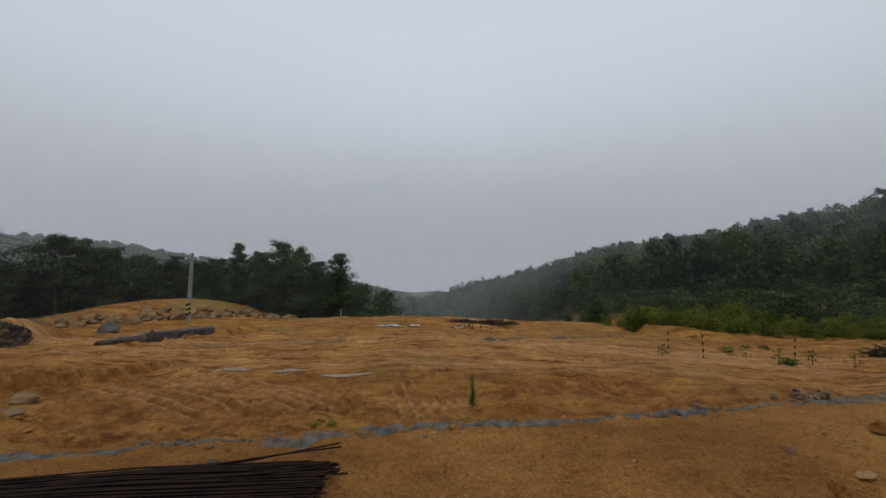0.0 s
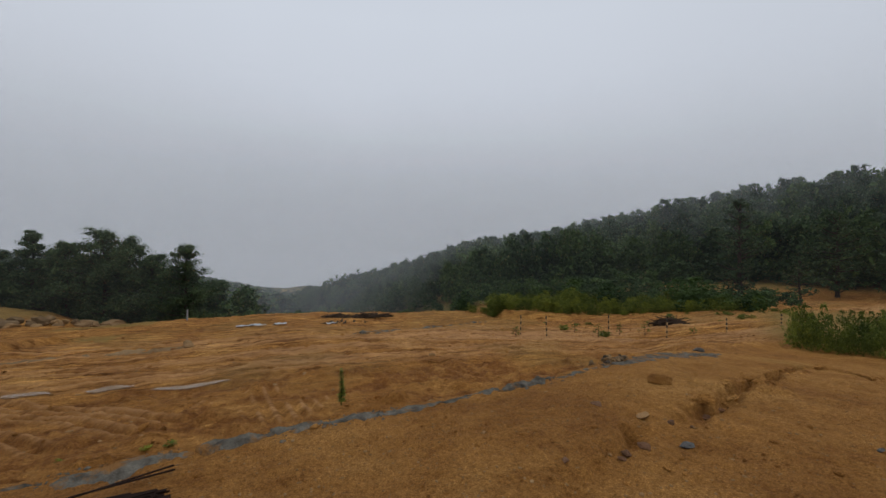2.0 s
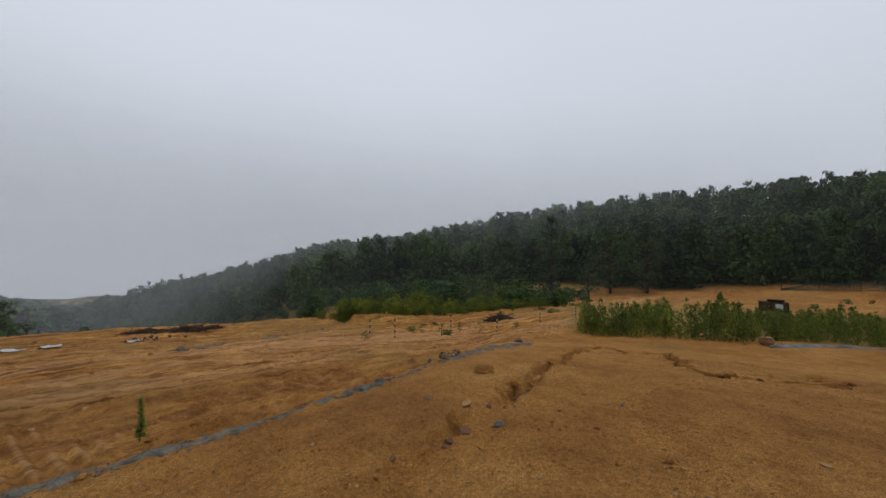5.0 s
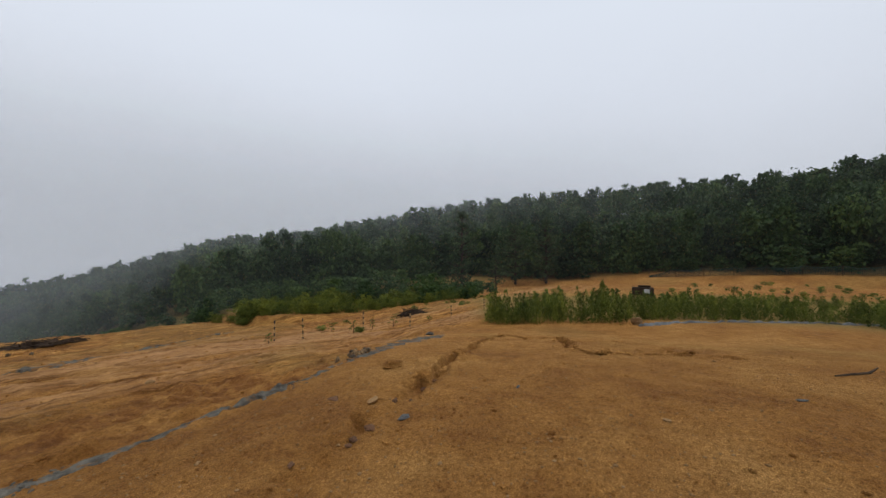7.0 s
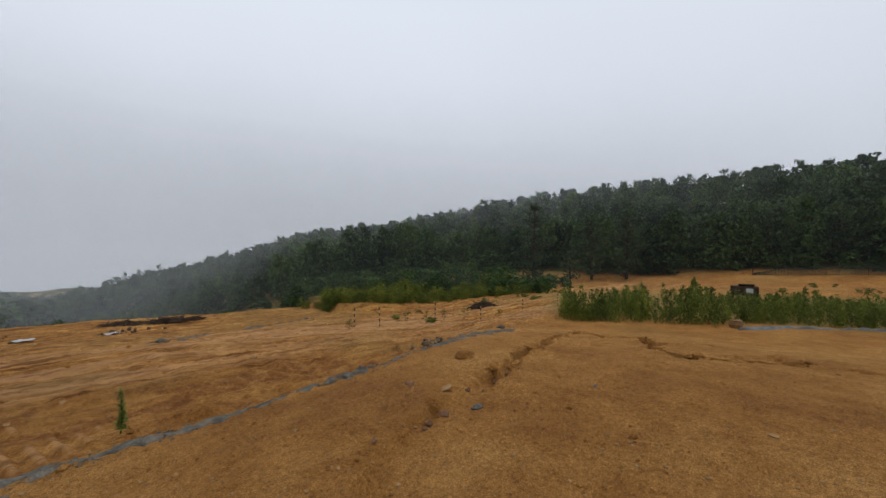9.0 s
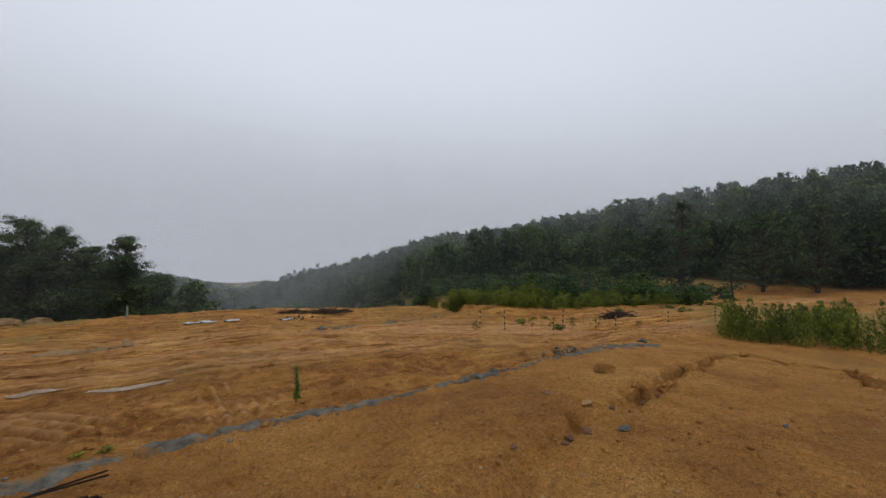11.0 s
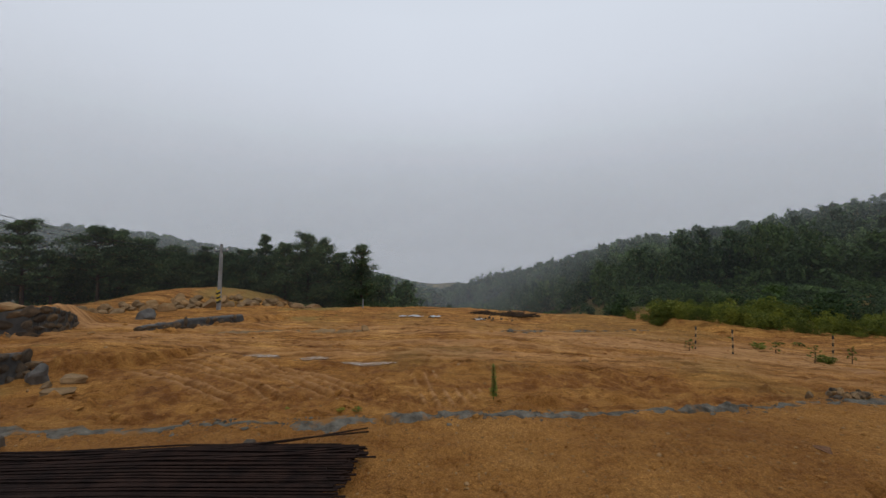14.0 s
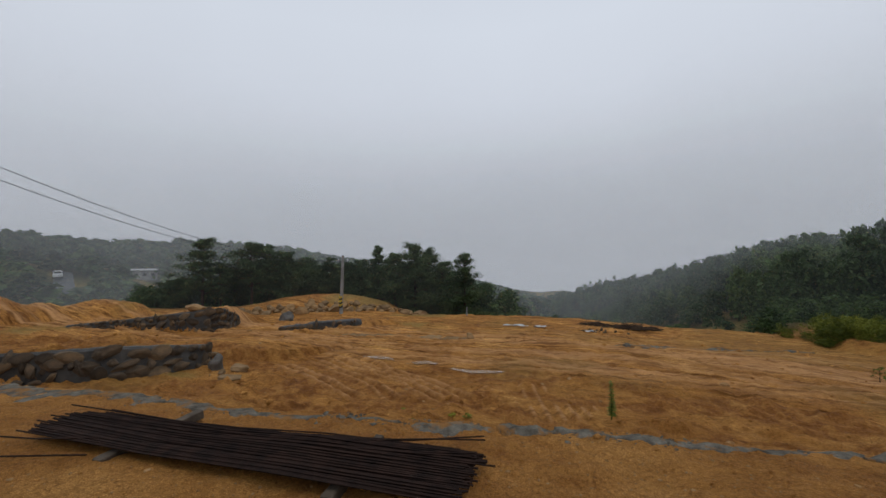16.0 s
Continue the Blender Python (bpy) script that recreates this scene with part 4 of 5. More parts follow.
# ---- cement strip along the edge of the pad ----
def ribbon(line, widths, lift, mat, name, parent, label, seed, step=0.07):
    """An uneven spill of cement that follows the ground."""
    pts = []
    for (ax, ay), (bx, by) in zip(line, line[1:]):
        n = max(1, int(math.dist((ax, ay), (bx, by)) / step))
        pts += [(ax + (bx - ax) * k / n, ay + (by - ay) * k / n) for k in range(n)]
    pts.append(line[-1])
    n, cols = len(pts), 7
    P = np.array(pts)
    D = np.gradient(P, axis=0)
    D /= np.linalg.norm(D, axis=1)[:, None]
    N = np.stack([-D[:, 1], D[:, 0]], 1)
    s = np.linspace(0, 1, n)
    w = np.interp(s, np.linspace(0, 1, len(widths)), widths) * (1 + 0.9 * fbm(P[:, 0] * 2.6, P[:, 1] * 2.6, seed) + 0.5 * vnoise(P[:, 0] * 9, P[:, 1] * 9, seed + 3))
    w = np.maximum(w * np.clip(1.15 + 1.9 * fbm(P[:, 0] * 1.7, P[:, 1] * 1.7, seed + 31), 0.05, 1.25), 0.015) * np.minimum(1, np.minimum(s, 1 - s) * 12 + 0.15)
    shift = 0.16 * fbm(P[:, 0] * 1.1, P[:, 1] * 1.1, seed + 5)
    V = []
    for j in range(cols):
        f = j / (cols - 1) * 2 - 1
        q = P + N * (shift + f * w * 0.5)[:, None]
        z = ground_height(q[:, 0], q[:, 1]) + relief(q[:, 0], q[:, 1])[0]
        up = lift * (1 - f ** 4) * (1 + 2.2 * fbm(q[:, 0] * 7, q[:, 1] * 7, seed + 9)) - 0.025 * abs(f) ** 4
        V.append(np.stack([q[:, 0], q[:, 1], z + up], 1))
    V = np.stack(V, 1).reshape(-1, 3)
    i, j = np.meshgrid(np.arange(n - 1), np.arange(cols - 1))
    F = np.stack([i * cols + j, (i + 1) * cols + j, (i + 1) * cols + j + 1, i * cols + j + 1], -1).reshape(-1, 4)
    return attach(name, mesh_from(name, V, F, [mat], True), parent, label)


strip = thing("cement_strip", 0, 0, 0, "broken strip of spilled grey cement along the pad edge", "cement strip")
for k, (line, widths) in enumerate((
        ([(-9.6, 3.0), (-8.2, 3.2), (-6.6, 3.55), (-5.4, 3.6)], (0.55, 0.7, 0.5, 0.35)), ([(-5.6, 3.75), (-4.7, 3.6), (-4.0, 3.7)], (0.3, 0.5, 0.22)),
        ([(-4.3, 3.64), (-3.6, 3.75), (-3.1, 3.9)], (0.12, 0.2, 0.1)), ([(-3.0, 3.95), (-2.5, 4.0), (-2.1, 4.05)], (0.1, 0.16, 0.1)), ([(-2.0, 4.05), (-1.5, 4.15), (-1.0, 4.22)], (0.22, 0.36, 0.25)),
        ([(-1.0, 4.28), (-0.7, 4.32), (-0.3, 4.42)], (0.18, 0.24, 0.14)), ([(-0.35, 4.5), (-0.1, 4.5), (0.2, 4.5)], (0.14, 0.24, 0.12)), ([(0.2, 4.5), (0.8, 4.55), (1.4, 4.6), (1.75, 4.64)], (0.14, 0.26, 0.28, 0.14)),
        ([(1.7, 4.65), (2.3, 4.78), (2.7, 4.85)], (0.12, 0.2, 0.14)), ([(2.6, 4.83), (3.1, 4.93), (3.6, 5.05)], (0.2, 0.32, 0.16)), ([(3.6, 5.08), (4.4, 5.3), (5.0, 5.44)], (0.14, 0.2, 0.16)),
        ([(5.0, 5.42), (5.8, 5.6), (6.9, 6.05)], (0.2, 0.25, 0.4)), ([(6.7, 5.95), (8.4, 6.6), (9.6, 7.0), (10.9, 7.3)], (0.45, 0.7, 0.7, 0.4)))):
    ribbon(line, widths, 0.012 if k not in (5, 6, 9) else 0.035, M_CEMENT, "cement_patch", strip, "", 200 + k)
far_strip = thing("cement_strip", 0, 0, 0, "thin grey line of spilled cement across the lower ground", "cement strip")
for k, (line, widths) in enumerate((([(1.6, 18.6), (3.0, 18.9), (4.7, 19.6)], (0.25, 0.5, 0.3)), ([(4.9, 19.7), (6.4, 20.2), (8.0, 20.6)], (0.3, 0.5, 0.3)), ([(8.2, 20.6), (9.0, 20.8), (10.2, 20.9)], (0.4, 0.6, 0.3)))):
    ribbon(line, widths, 0.03, M_CEMENT, "cement_patch", far_strip, "", 240 + k, 0.15)
pale_strip = thing("sand_spill", 0, 0, 0, "pale line of spilled sand beside the haul road", "sand spill")
for k, (line, widths) in enumerate((([(-11.5, 16.6), (-9.4, 17.2), (-7.6, 17.6)], (0.2, 0.4, 0.3)), ([(-7.6, 17.6), (-6.0, 17.8), (-4.6, 18.0)], (0.4, 0.6, 0.5)))):
    ribbon(line, widths, 0.03, M_TAN, "sand_patch", pale_strip, "", 260 + k, 0.15)
gravel_heap = thing("rubble_heap", 5.6, 5.75, grounded(5.6, 5.75), "small heap of broken stones beside the cement", "rubble")
rnd = random.Random(5)
for k in range(26):
    s = attach("stone", rnd.choice(WALL_STONES + TAN_STONES), gravel_heap)
    s.matrix_basis = pose(rnd.gauss(0, 0.22), rnd.gauss(0, 0.1), rnd.uniform(-0.01, 0.06), rnd.uniform(0, 90), rnd.uniform(0, 90), rnd.uniform(0, 360)) @ Matrix.Diagonal((*[rnd.uniform(0.06, 0.15)] * 3, 1))

# ---- reinforcing bars on timbers ----
def box(bm, m, sx, sy, sz, bevel=0.012):
    made = bmesh.ops.create_cube(bm, size=1.0, matrix=m @ Matrix.Diagonal((sx, sy, sz, 1)))
    edges = list({e for v in made["verts"] for e in v.link_edges})
    bmesh.ops.bevel(bm, geom=edges, offset=bevel, segments=1, affect="EDGES")


def timber(x, y0, y1, w, h, label, tilt=0.0):
    ob = thing("timber_bearer", x, (y0 + y1) / 2, grounded(x, (y0 + y1) / 2) - 0.01, label, "timber", "timber bearers under the bars", tilt)
    bm = bmesh.new()
    box(bm, pose(0, 0, h / 2), w, y1 - y0, h)
    for v in bm.verts:
        v.co += Vector((noise.noise(v.co * 9), noise.noise(v.co * 8 + Vector((5, 0, 0))), 0)) * 0.008
    part("beam", bm, M_TIMBER, ob)


timber(-2.03, 2.36, 3.42, 0.105, 0.11, "weathered square timber bearing the steel bars", 5)
timber(-4.42, 2.14, 3.30, 0.115, 0.10, "dark weathered timber bearing the steel bars", 8)
pile = thing("rebar_pile", -3.3, 2.75, 0, "pile of rusty dark steel reinforcing bars on timber bearers", "rebar pile")
rnd = random.Random(44)
for k in range(150):
    layer = 0 if k < 56 else 1 if k < 104 else 2 if k < 136 else 3
    spread = (0.43, 0.38, 0.32, 0.25)[layer]
    n0, n1 = ((0, 56), (56, 104), (104, 136), (136, 150))[layer]
    f = ((k - n0) / (n1 - n0 - 1) * 2 - 1) * spread
    x0, x1 = -5.55 + rnd.gauss(0, 0.13) + abs(f) * 0.3, -1.0 + rnd.gauss(0, 0.07)
    if rnd.random() < 0.08:
        x1 -= rnd.uniform(0.1, 0.5)
    y0, y1 = 2.52 + f * 0.75 + rnd.gauss(0, 0.035), 2.93 + f + rnd.gauss(0, 0.02)
    ym = 2.74 + f * 0.95 + rnd.gauss(0, 0.02)
    def bar_z(x, y):
        return -0.05 - 0.07 * y + 0.10 + 0.017 * layer + (0.03 if x < -5 else 0.0)
    pts = [(x0, y0, bar_z(x0, y0) - 0.03), (x0 * 0.66 + x1 * 0.34, y0 * 0.55 + ym * 0.45, bar_z(-4, ym)), (x0 * 0.33 + x1 * 0.67, ym * 0.7 + y1 * 0.3, bar_z(-2, ym)), (x1, y1, bar_z(x1, y1) - 0.012)]
    bm = bmesh.new()
    tube(bm, [Vector(p) - Vector((-3.3, 2.75, 0)) for p in pts], [0.0085] * 4, 5)
    part("bar", bm, M_REBAR, pile)
for a, b, c in (((-5.11, 2.70, -0.02), (-3.5, 2.84, -0.09), (-1.80, 3.38, -0.19)), ((-5.35, 2.50, -0.02), (-3.3, 2.82, -0.09), (-2.05, 3.26, -0.16)), ((-2.6, 3.02, -0.12), (-1.75, 3.45, -0.22), (-1.06, 3.88, -0.27)),
                ((-2.2, 3.1, -0.12), (-1.54, 3.55, -0.22), (-1.03, 3.80, -0.27)), ((-2.3, 2.9, -0.10), (-1.46, 3.05, -0.10), (-1.01, 3.22, -0.12)), ((-2.4, 2.9, -0.10), (-1.5, 3.02, -0.10), (-1.02, 3.15, -0.12)),
                ((-5.6, 1.72, -0.14), (-5.18, 1.86, -0.14), (-4.40, 2.10, -0.12)), ((-5.75, 2.05, -0.12), (-5.2, 2.12, -0.10), (-4.6, 2.3, -0.08)), ((-2.0, 3.2, -0.14), (-1.5, 3.32, -0.2), (-1.16, 3.42, -0.22))):
    bm = bmesh.new()
    tube(bm, [Vector(p) - Vector((-3.3, 2.75, 0)) for p in (a, b, c)], [0.0085] * 3, 5)
    part("bar", bm, M_REBAR, pile)

# ---- poles and cables ----
def utility_pole(x, y, top, label, lean=(0.0, 0.0)):
    z = grounded(x, y) - 0.3
    ob = thing("utility_pole", x, y, z, label, "utility pole")
    h = top - z
    bm = bmesh.new()
    tube(bm, [(lean[0] * f, lean[1] * f, h * f) for f in (0, 0.5, 1)], [0.15, 0.13, 0.105], 16)
    part("shaft", bm, M_POLE, ob)
    bm = bmesh.new()
    box(bm, pose(lean[0], lean[1], h - 0.45), 1.0, 0.09, 0.07, 0.01)
    part("crossarm", bm, M_BLACK, ob, "dark steel crossarm")
    for s in (-0.42, 0.42):
        bm = bmesh.new()
        tube(bm, [(lean[0] + s, lean[1], h - 0.42), (lean[0] + s, lean[1], h - 0.34), (lean[0] + s, lean[1], h - 0.30), (lean[0] + s, lean[1], h - 0.22)], [0.03, 0.055, 0.055, 0.03], 8)
        part("insulator", bm, M_WHITE, ob, "pale ceramic insulator")
    bm = bmesh.new()
    tube(bm, [(lean[0], lean[1], h), (lean[0], lean[1], h + 0.08)], [0.115, 0.09], 12)
    part("cap", bm, M_BLACK, ob)
    # warning band wound round the foot
    for k in range(6):
        bm = bmesh.new()
        rings = []
        for side in (0, 1):
            rings.append([bm.verts.new((0.165 * math.cos(a), 0.165 * math.sin(a), 0.75 + 0.16 * (k + side) + 0.14 * abs(math.sin(a / 2 + 0.8)))) for a in (2 * math.pi * i / 16 for i in range(16))])
        for i in range(16):
            bm.faces.new((rings[0][i], rings[0][(i + 1) % 16], rings[1][(i + 1) % 16], rings[1][i]))
        part("warning_band", bm, M_YELLOW if k % 2 else M_BLACK, ob, "yellow warning stripe" if k % 2 else "black warning stripe")
    return ob


utility_pole(-17.85, 25.95, 2.12, "short grey concrete utility pole with black and yellow band", (0.12, 0.1))
utility_pole(-16.0, -1.0, 7.6, "grey concrete utility pole holding the cables")
px, py = polar(-55.8, 58)
utility_pole(px, py, -0.75, "distant grey utility pole in the mist")
for k, (dx, dz) in enumerate(((0.42, 0.0), (-0.42, -0.12))):
    bm = bmesh.new()
    pts = []
    for t in np.linspace(0, 1, 25):
        pts.append((-17.75 + 1.75 * t + dx, 25.95 - 26.95 * t, 1.82 + dz + (-1.44 + 0.3 * k) * t + (6.85 - 0.45 * k) * t * t))
    tube(bm, pts, [0.012] * 25, 5)
    me = bpy.data.meshes.new("cable")
    bm.to_mesh(me)
    bm.free()
    me.materials.append(M_WIRE)
    tagged(new("cable", me), "thin dark overhead cable sagging from the pole", "cable", "overhead cables")


# ---- survey posts ----
def survey_post(x, y, h, lean):
    ob = thing("survey_post", x, y, grounded(x, y) - 0.05, "thin survey post with dark and pale stripes", "survey post", "survey posts along the bank")
    for k in range(7):
        bm = bmesh.new()
        z0, z1 = h * k / 7, h * (k + 1) / 7
        tube(bm, [(lean * z0, 0, z0), (lean * z1, 0, z1)], [0.03, 0.03], 8)
        part("stripe", bm, M_RED if k % 2 else M_BLACK, ob)


for k, (x, y) in enumerate(((9.75, 16.1), (10.75, 15.35), (14.15, 14.95), (15.8, 13.05), (18.0, 11.8), (21.15, 11.4))):
    survey_post(x, y, (1.0, 1.02, 0.95, 0.9, 0.72, 0.62)[k], (0.02, -0.03, 0.01, 0.03, -0.02, 0.02)[k])
stub = thing("marker_stake", -7.9, 28.6, grounded(-7.9, 28.6) - 0.05, "short pale marker stake at the plateau edge", "stake")
bm = bmesh.new()
tube(bm, [(0, 0, 0), (0.01, 0, 0.75)], [0.05, 0.05], 8)
part("stake", bm, M_POLE, stub)

# ---- puddles, sheets and debris on the lower ground ----
def blob(name, x, y, rx, ry, mat, label, category, seed, rz=0.0, up=0.012, rough=0.05):
    n, rings = 40, 6
    V, F = [], []
    for k in range(rings + 1):
        f = k / rings
        for i in range(n):
            a = 2 * math.pi * i / n
            q = f * (1 + 0.35 * noise.noise(Vector((math.cos(a) * 1.3, math.sin(a) * 1.3, seed))))
            u, v = rx * q * math.cos(a), ry * q * math.sin(a)
            c, s = math.cos(radians(rz)), math.sin(radians(rz))
            wx, wy = x + u * c - v * s, y + u * s + v * c
            V.append((wx, wy, grounded(wx, wy, up + rough * noise.noise(Vector((wx * 3, wy * 3, seed))))))
    for k in range(rings):
        for i in range(n):
            j = (i + 1) % n
            F.append((k * n + i, (k + 1) * n + i, (k + 1) * n + j, k * n + j))
    return tagged(new(name, mesh_from(name, np.array(V), np.array(F), [mat], True)), label, category)


for k, (px, py, rx, ry) in enumerate(POOLS):
    blob("puddle", px, py, rx * 1.1, ry * 1.35, M_PUDDLE, ("thin muddy puddle in a wheel rut", "shallow muddy puddle in a wheel rut", "long muddy puddle in a wheel rut")[k], "puddle", 1 + k, (-4, -3, 3)[k], 0.02, 0.0)
blob("plastic_sheet", -3.5, 24.2, 0.75, 0.55, M_SHEET, "crumpled pale plastic sheet on the clay", "plastic sheet", 4, 10, 0.06, 0.09)
blob("plastic_sheet", -1.85, 23.3, 0.35, 0.4, M_SHEET, "small crumpled pale plastic sheet", "plastic sheet", 5, 40, 0.07, 0.1)
blob("plastic_sheet", 1.0, 22.9, 0.3, 0.3, M_SHEET, "scrap of pale plastic among rubble", "plastic sheet", 6, 40, 0.06, 0.1)


def brush_pile(x, y, rx, ry, h, label, seed, count=120):
    ob = thing("brush_pile", x, y, grounded(x, y), label, "brush pile")
    rnd = random.Random(seed)
    bm = bmesh.new()
    for _ in range(count):
        a, q = rnd.uniform(0, 6.283), rnd.uniform(0, 1) ** 0.6
        p = Vector((rx * q * math.cos(a), ry * q * math.sin(a), rnd.uniform(0.02, h) * (1 - q * 0.8)))
        d = Vector((rnd.uniform(-1, 1) * rx, rnd.uniform(-1, 1) * ry, rnd.uniform(-0.15, 0.25))).normalized() * rnd.uniform(0.25, 0.6)
        tube(bm, [p - d, p + Vector((0, 0, 0.04)), p + d], [0.02, 0.028, 0.012], 4)
    part("brushwood", bm, M_BRUSH, ob)
    part_me = stone_mesh("litter", seed, M_BRUSH, cuts=3, rough=0.3)
    o = attach("litter", part_me, ob)
    o.matrix_basis = Matrix.Diagonal((rx * 1.5, ry * 1.5, h * 1.1, 1))


brush_pile(18.6, 15.3, 1.0, 0.5, 0.42, "low dark pile of cut brush on the clay bank", 3)
brush_pile(3.5, 26.2, 1.6, 0.6, 0.24, "dark heap of dead brush at the plateau edge", 4)
brush_pile(1.4, 27.5, 0.9, 0.5, 0.18, "scattered dead branches at the plateau edge", 6, 60)
heap = thing("rubble_heap", 1.3, 23.2, grounded(1.3, 23.2), "scattered grey rubble with scraps of plastic", "rubble")
rnd = random.Random(9)
for k in range(22):
    s = attach("stone", rnd.choice(WALL_STONES), heap)
    s.matrix_basis = pose(rnd.gauss(0, 0.6), rnd.gauss(0, 0.5), rnd.uniform(0, 0.06), rnd.uniform(0, 90), rnd.uniform(0, 90), rnd.uniform(0, 360)) @ Matrix.Diagonal((*[rnd.uniform(0.1, 0.28)] * 3, 1))

# ---- grey fabric along the far edge of the pad ----
fabric = thing("ground_fabric", 0, 0, 0, "wrinkled grey ground fabric lying along the pad edge", "ground fabric")
ribbon([(18.4, 2.2), (19.0, 1.6), (19.7, 1.0)], (0.35, 0.75, 0.4), 0.05, M_TARP, "fabric_end", fabric, "bunched end of the fabric", 301, 0.08)
ribbon([(19.4, 1.3), (20.2, 0.1), (20.6, -1.4), (21.0, -2.8), (21.5, -4.5), (21.8, -5.6), (22.6, -9)], (0.22, 0.16, 0.16, 0.16, 0.2, 0.2, 0.2), 0.05, M_TARP, "fabric_run", fabric, "", 302, 0.1)
stick = thing("bent_branch", 8.3, -1.95, grounded(8.3, -1.95), "short dark bent branch on the clay", "branch")
bm = bmesh.new()
tube(bm, [(-0.3, 0.25, 0.03), (0, 0, 0.02), (0.2, -0.2, 0.02), (0.45, -0.35, 0.06)], [0.012, 0.02, 0.02, 0.01], 6)
part("branch", bm, M_BRUSH, stick)

# ---- black net along the far terrace ----
net = thing("net_fence", 0, 0, 0, "sagging dark green net fence below the forest", "fence")
V, F = [], []
def net_top(i):
    az, r = 84 + 30 * i / 240, 49.0 - 0.6 * i / 240
    x, y = polar(az, r)
    h = (0.80 - 0.18 * abs(math.sin(i * math.pi / 24)) + 0.05 * noise.noise(Vector((i * 0.2, 0, 0)))) * min(1, i / 24 + 0.15)
    return x, y, float(ground_height(np.array([x]), np.array([y]))[0]), h


def strand(a, b, w):
    k = len(V)
    V.extend(((a[0], a[1], a[2]), (a[0] + w, a[1] + w, a[2] + w), (b[0] + w, b[1] + w, b[2] + w), (b[0], b[1], b[2])))
    F.append((k, k + 1, k + 2, k + 3))


spots = [net_top(i) for i in range(241)]
for i, (x, y, z, h) in enumerate(spots):
    strand((x, y, z), (x + 0.02, y, z + h), 0.03)
    if i % 24 == 0:
        bm = bmesh.new()
        tube(bm, [(x, y, z - 0.2), (x, y, z + 0.85)], [0.03, 0.03], 6)
        part("post", bm, M_BRUSH, net)
    if i:
        px, py, pz, ph = spots[i - 1]
        for f in (0.1, 0.28, 0.46, 0.64, 0.82, 1.0):
            strand((px, py, pz + ph * f), (x, y, z + h * f), 0.03 if f < 1 else 0.05)
attach("net", mesh_from("net", np.array(V), np.array(F), [M_NET], True), net)

# ---- crate beyond the shrubs ----
crate = thing("crate", 31.0, 3.6, grounded(31.0, 3.6), "dark boxy crate with a pale side among shrubs", "crate", rz=10)
bm = bmesh.new()
box(bm, pose(0, 0, 0.5), 0.8, 1.4, 0.58)
part("body", bm, M_BRUSH, crate)
bm = bmesh.new()
box(bm, pose(-0.42, -0.25, 0.5), 0.03, 0.35, 0.36, 0.006)
part("panel", bm, M_SHEET, crate, "pale panel on the side")
for sx in (-0.33, 0.33):
    for sy in (-0.6, 0.6):
        bm = bmesh.new()
        box(bm, pose(sx, sy, 0.11), 0.1, 0.1, 0.24)
        part("leg", bm, M_TIMBER, crate)
bm = bmesh.new()
box(bm, pose(0, -0.1, 0.86, 0, 12), 0.7, 0.8, 0.08)
part("lid", bm, M_BRUSH, crate, "tilted dark lid")

# ---- road, van and shed across the valley ----
V, F = [], []
road_r = np.linspace(104, 145, 40)
for i, r in enumerate(road_r):
    az = -64.15 - 0.55 * math.sin((r - 104) / 40)
    for s in (-1, 1):
        x, y = polar(az, r)
        x, y = x + 1.9 * s * math.cos(radians(az)), y - 1.9 * s * math.sin(radians(az))
        V.append((x, y, float(ground_height(np.array([x]), np.array([y]))[0]) + 0.12))
for i in range(39):
    F.append((2 * i, 2 * i + 1, 2 * i + 3, 2 * i + 2))
tagged(new("road", mesh_from("road", np.array(V), np.array(F), [M_ASPHALT], True)), "narrow wet grey road climbing the far slope", "road", kind="structure")
vx, vy = polar(-65.0, 137)
van = thing("van", vx, vy, float(ground_height(np.array([vx]), np.array([vy]))[0]) + 0.15, "small white van parked on the far road", "van", rz=64)
bm = bmesh.new()
box(bm, pose(0, 0, 0.85), 1.75, 4.4, 0.9, 0.12)
box(bm, pose(0, 0.35, 1.6), 1.6, 3.3, 0.75, 0.18)
part("body", bm, M_WHITE, van)
bm = bmesh.new()
box(bm, pose(0, -1.36, 1.58, 24), 1.4, 0.05, 0.6, 0.01)
part("windscreen", bm, M_GLASS, van, "dark windscreen")
for s in (-1, 1):
    bm = bmesh.new()
    box(bm, pose(0.81 * s, 0.3, 1.62), 0.04, 2.6, 0.42, 0.01)
    part("side_window", bm, M_GLASS, van, "dark side window")
    bm = bmesh.new()
    box(bm, pose(0.6 * s, -2.2, 0.9), 0.3, 0.06, 0.18, 0.02)
    part("headlight", bm, M_SHEET, van)
    for yy in (-1.35, 1.35):
        bm = bmesh.new()
        tube(bm, [(0.72 * s, yy, 0.33), (0.9 * s, yy, 0.33)], [0.33, 0.33], 16)
        wheel = part("wheel", bm, M_RUBBER, van, "black tyre")
        bm = bmesh.new()
        tube(bm, [(0.9 * s, yy, 0.33), (0.915 * s, yy, 0.33)], [0.19, 0.17], 12)
        part("hub", bm, M_POLE, wheel, "grey wheel hub")
hx, hy = polar(-57.7, 150)
shed = thing("shed", hx, hy, float(ground_height(np.array([hx]), np.array([hy]))[0]) - 0.3, "long low shed with a pale roof across the valley", "shed", rz=57.7)
bm = bmesh.new()
box(bm, pose(0, 0, 1.6), 6.4, 4.0, 3.2, 0.03)
part("wall", bm, M_WALL, shed)
bm = bmesh.new()
box(bm, pose(0, 0, 3.35, 5), 7.0, 4.8, 0.22, 0.03)
part("roof", bm, M_SHEET, shed, "pale metal roof")
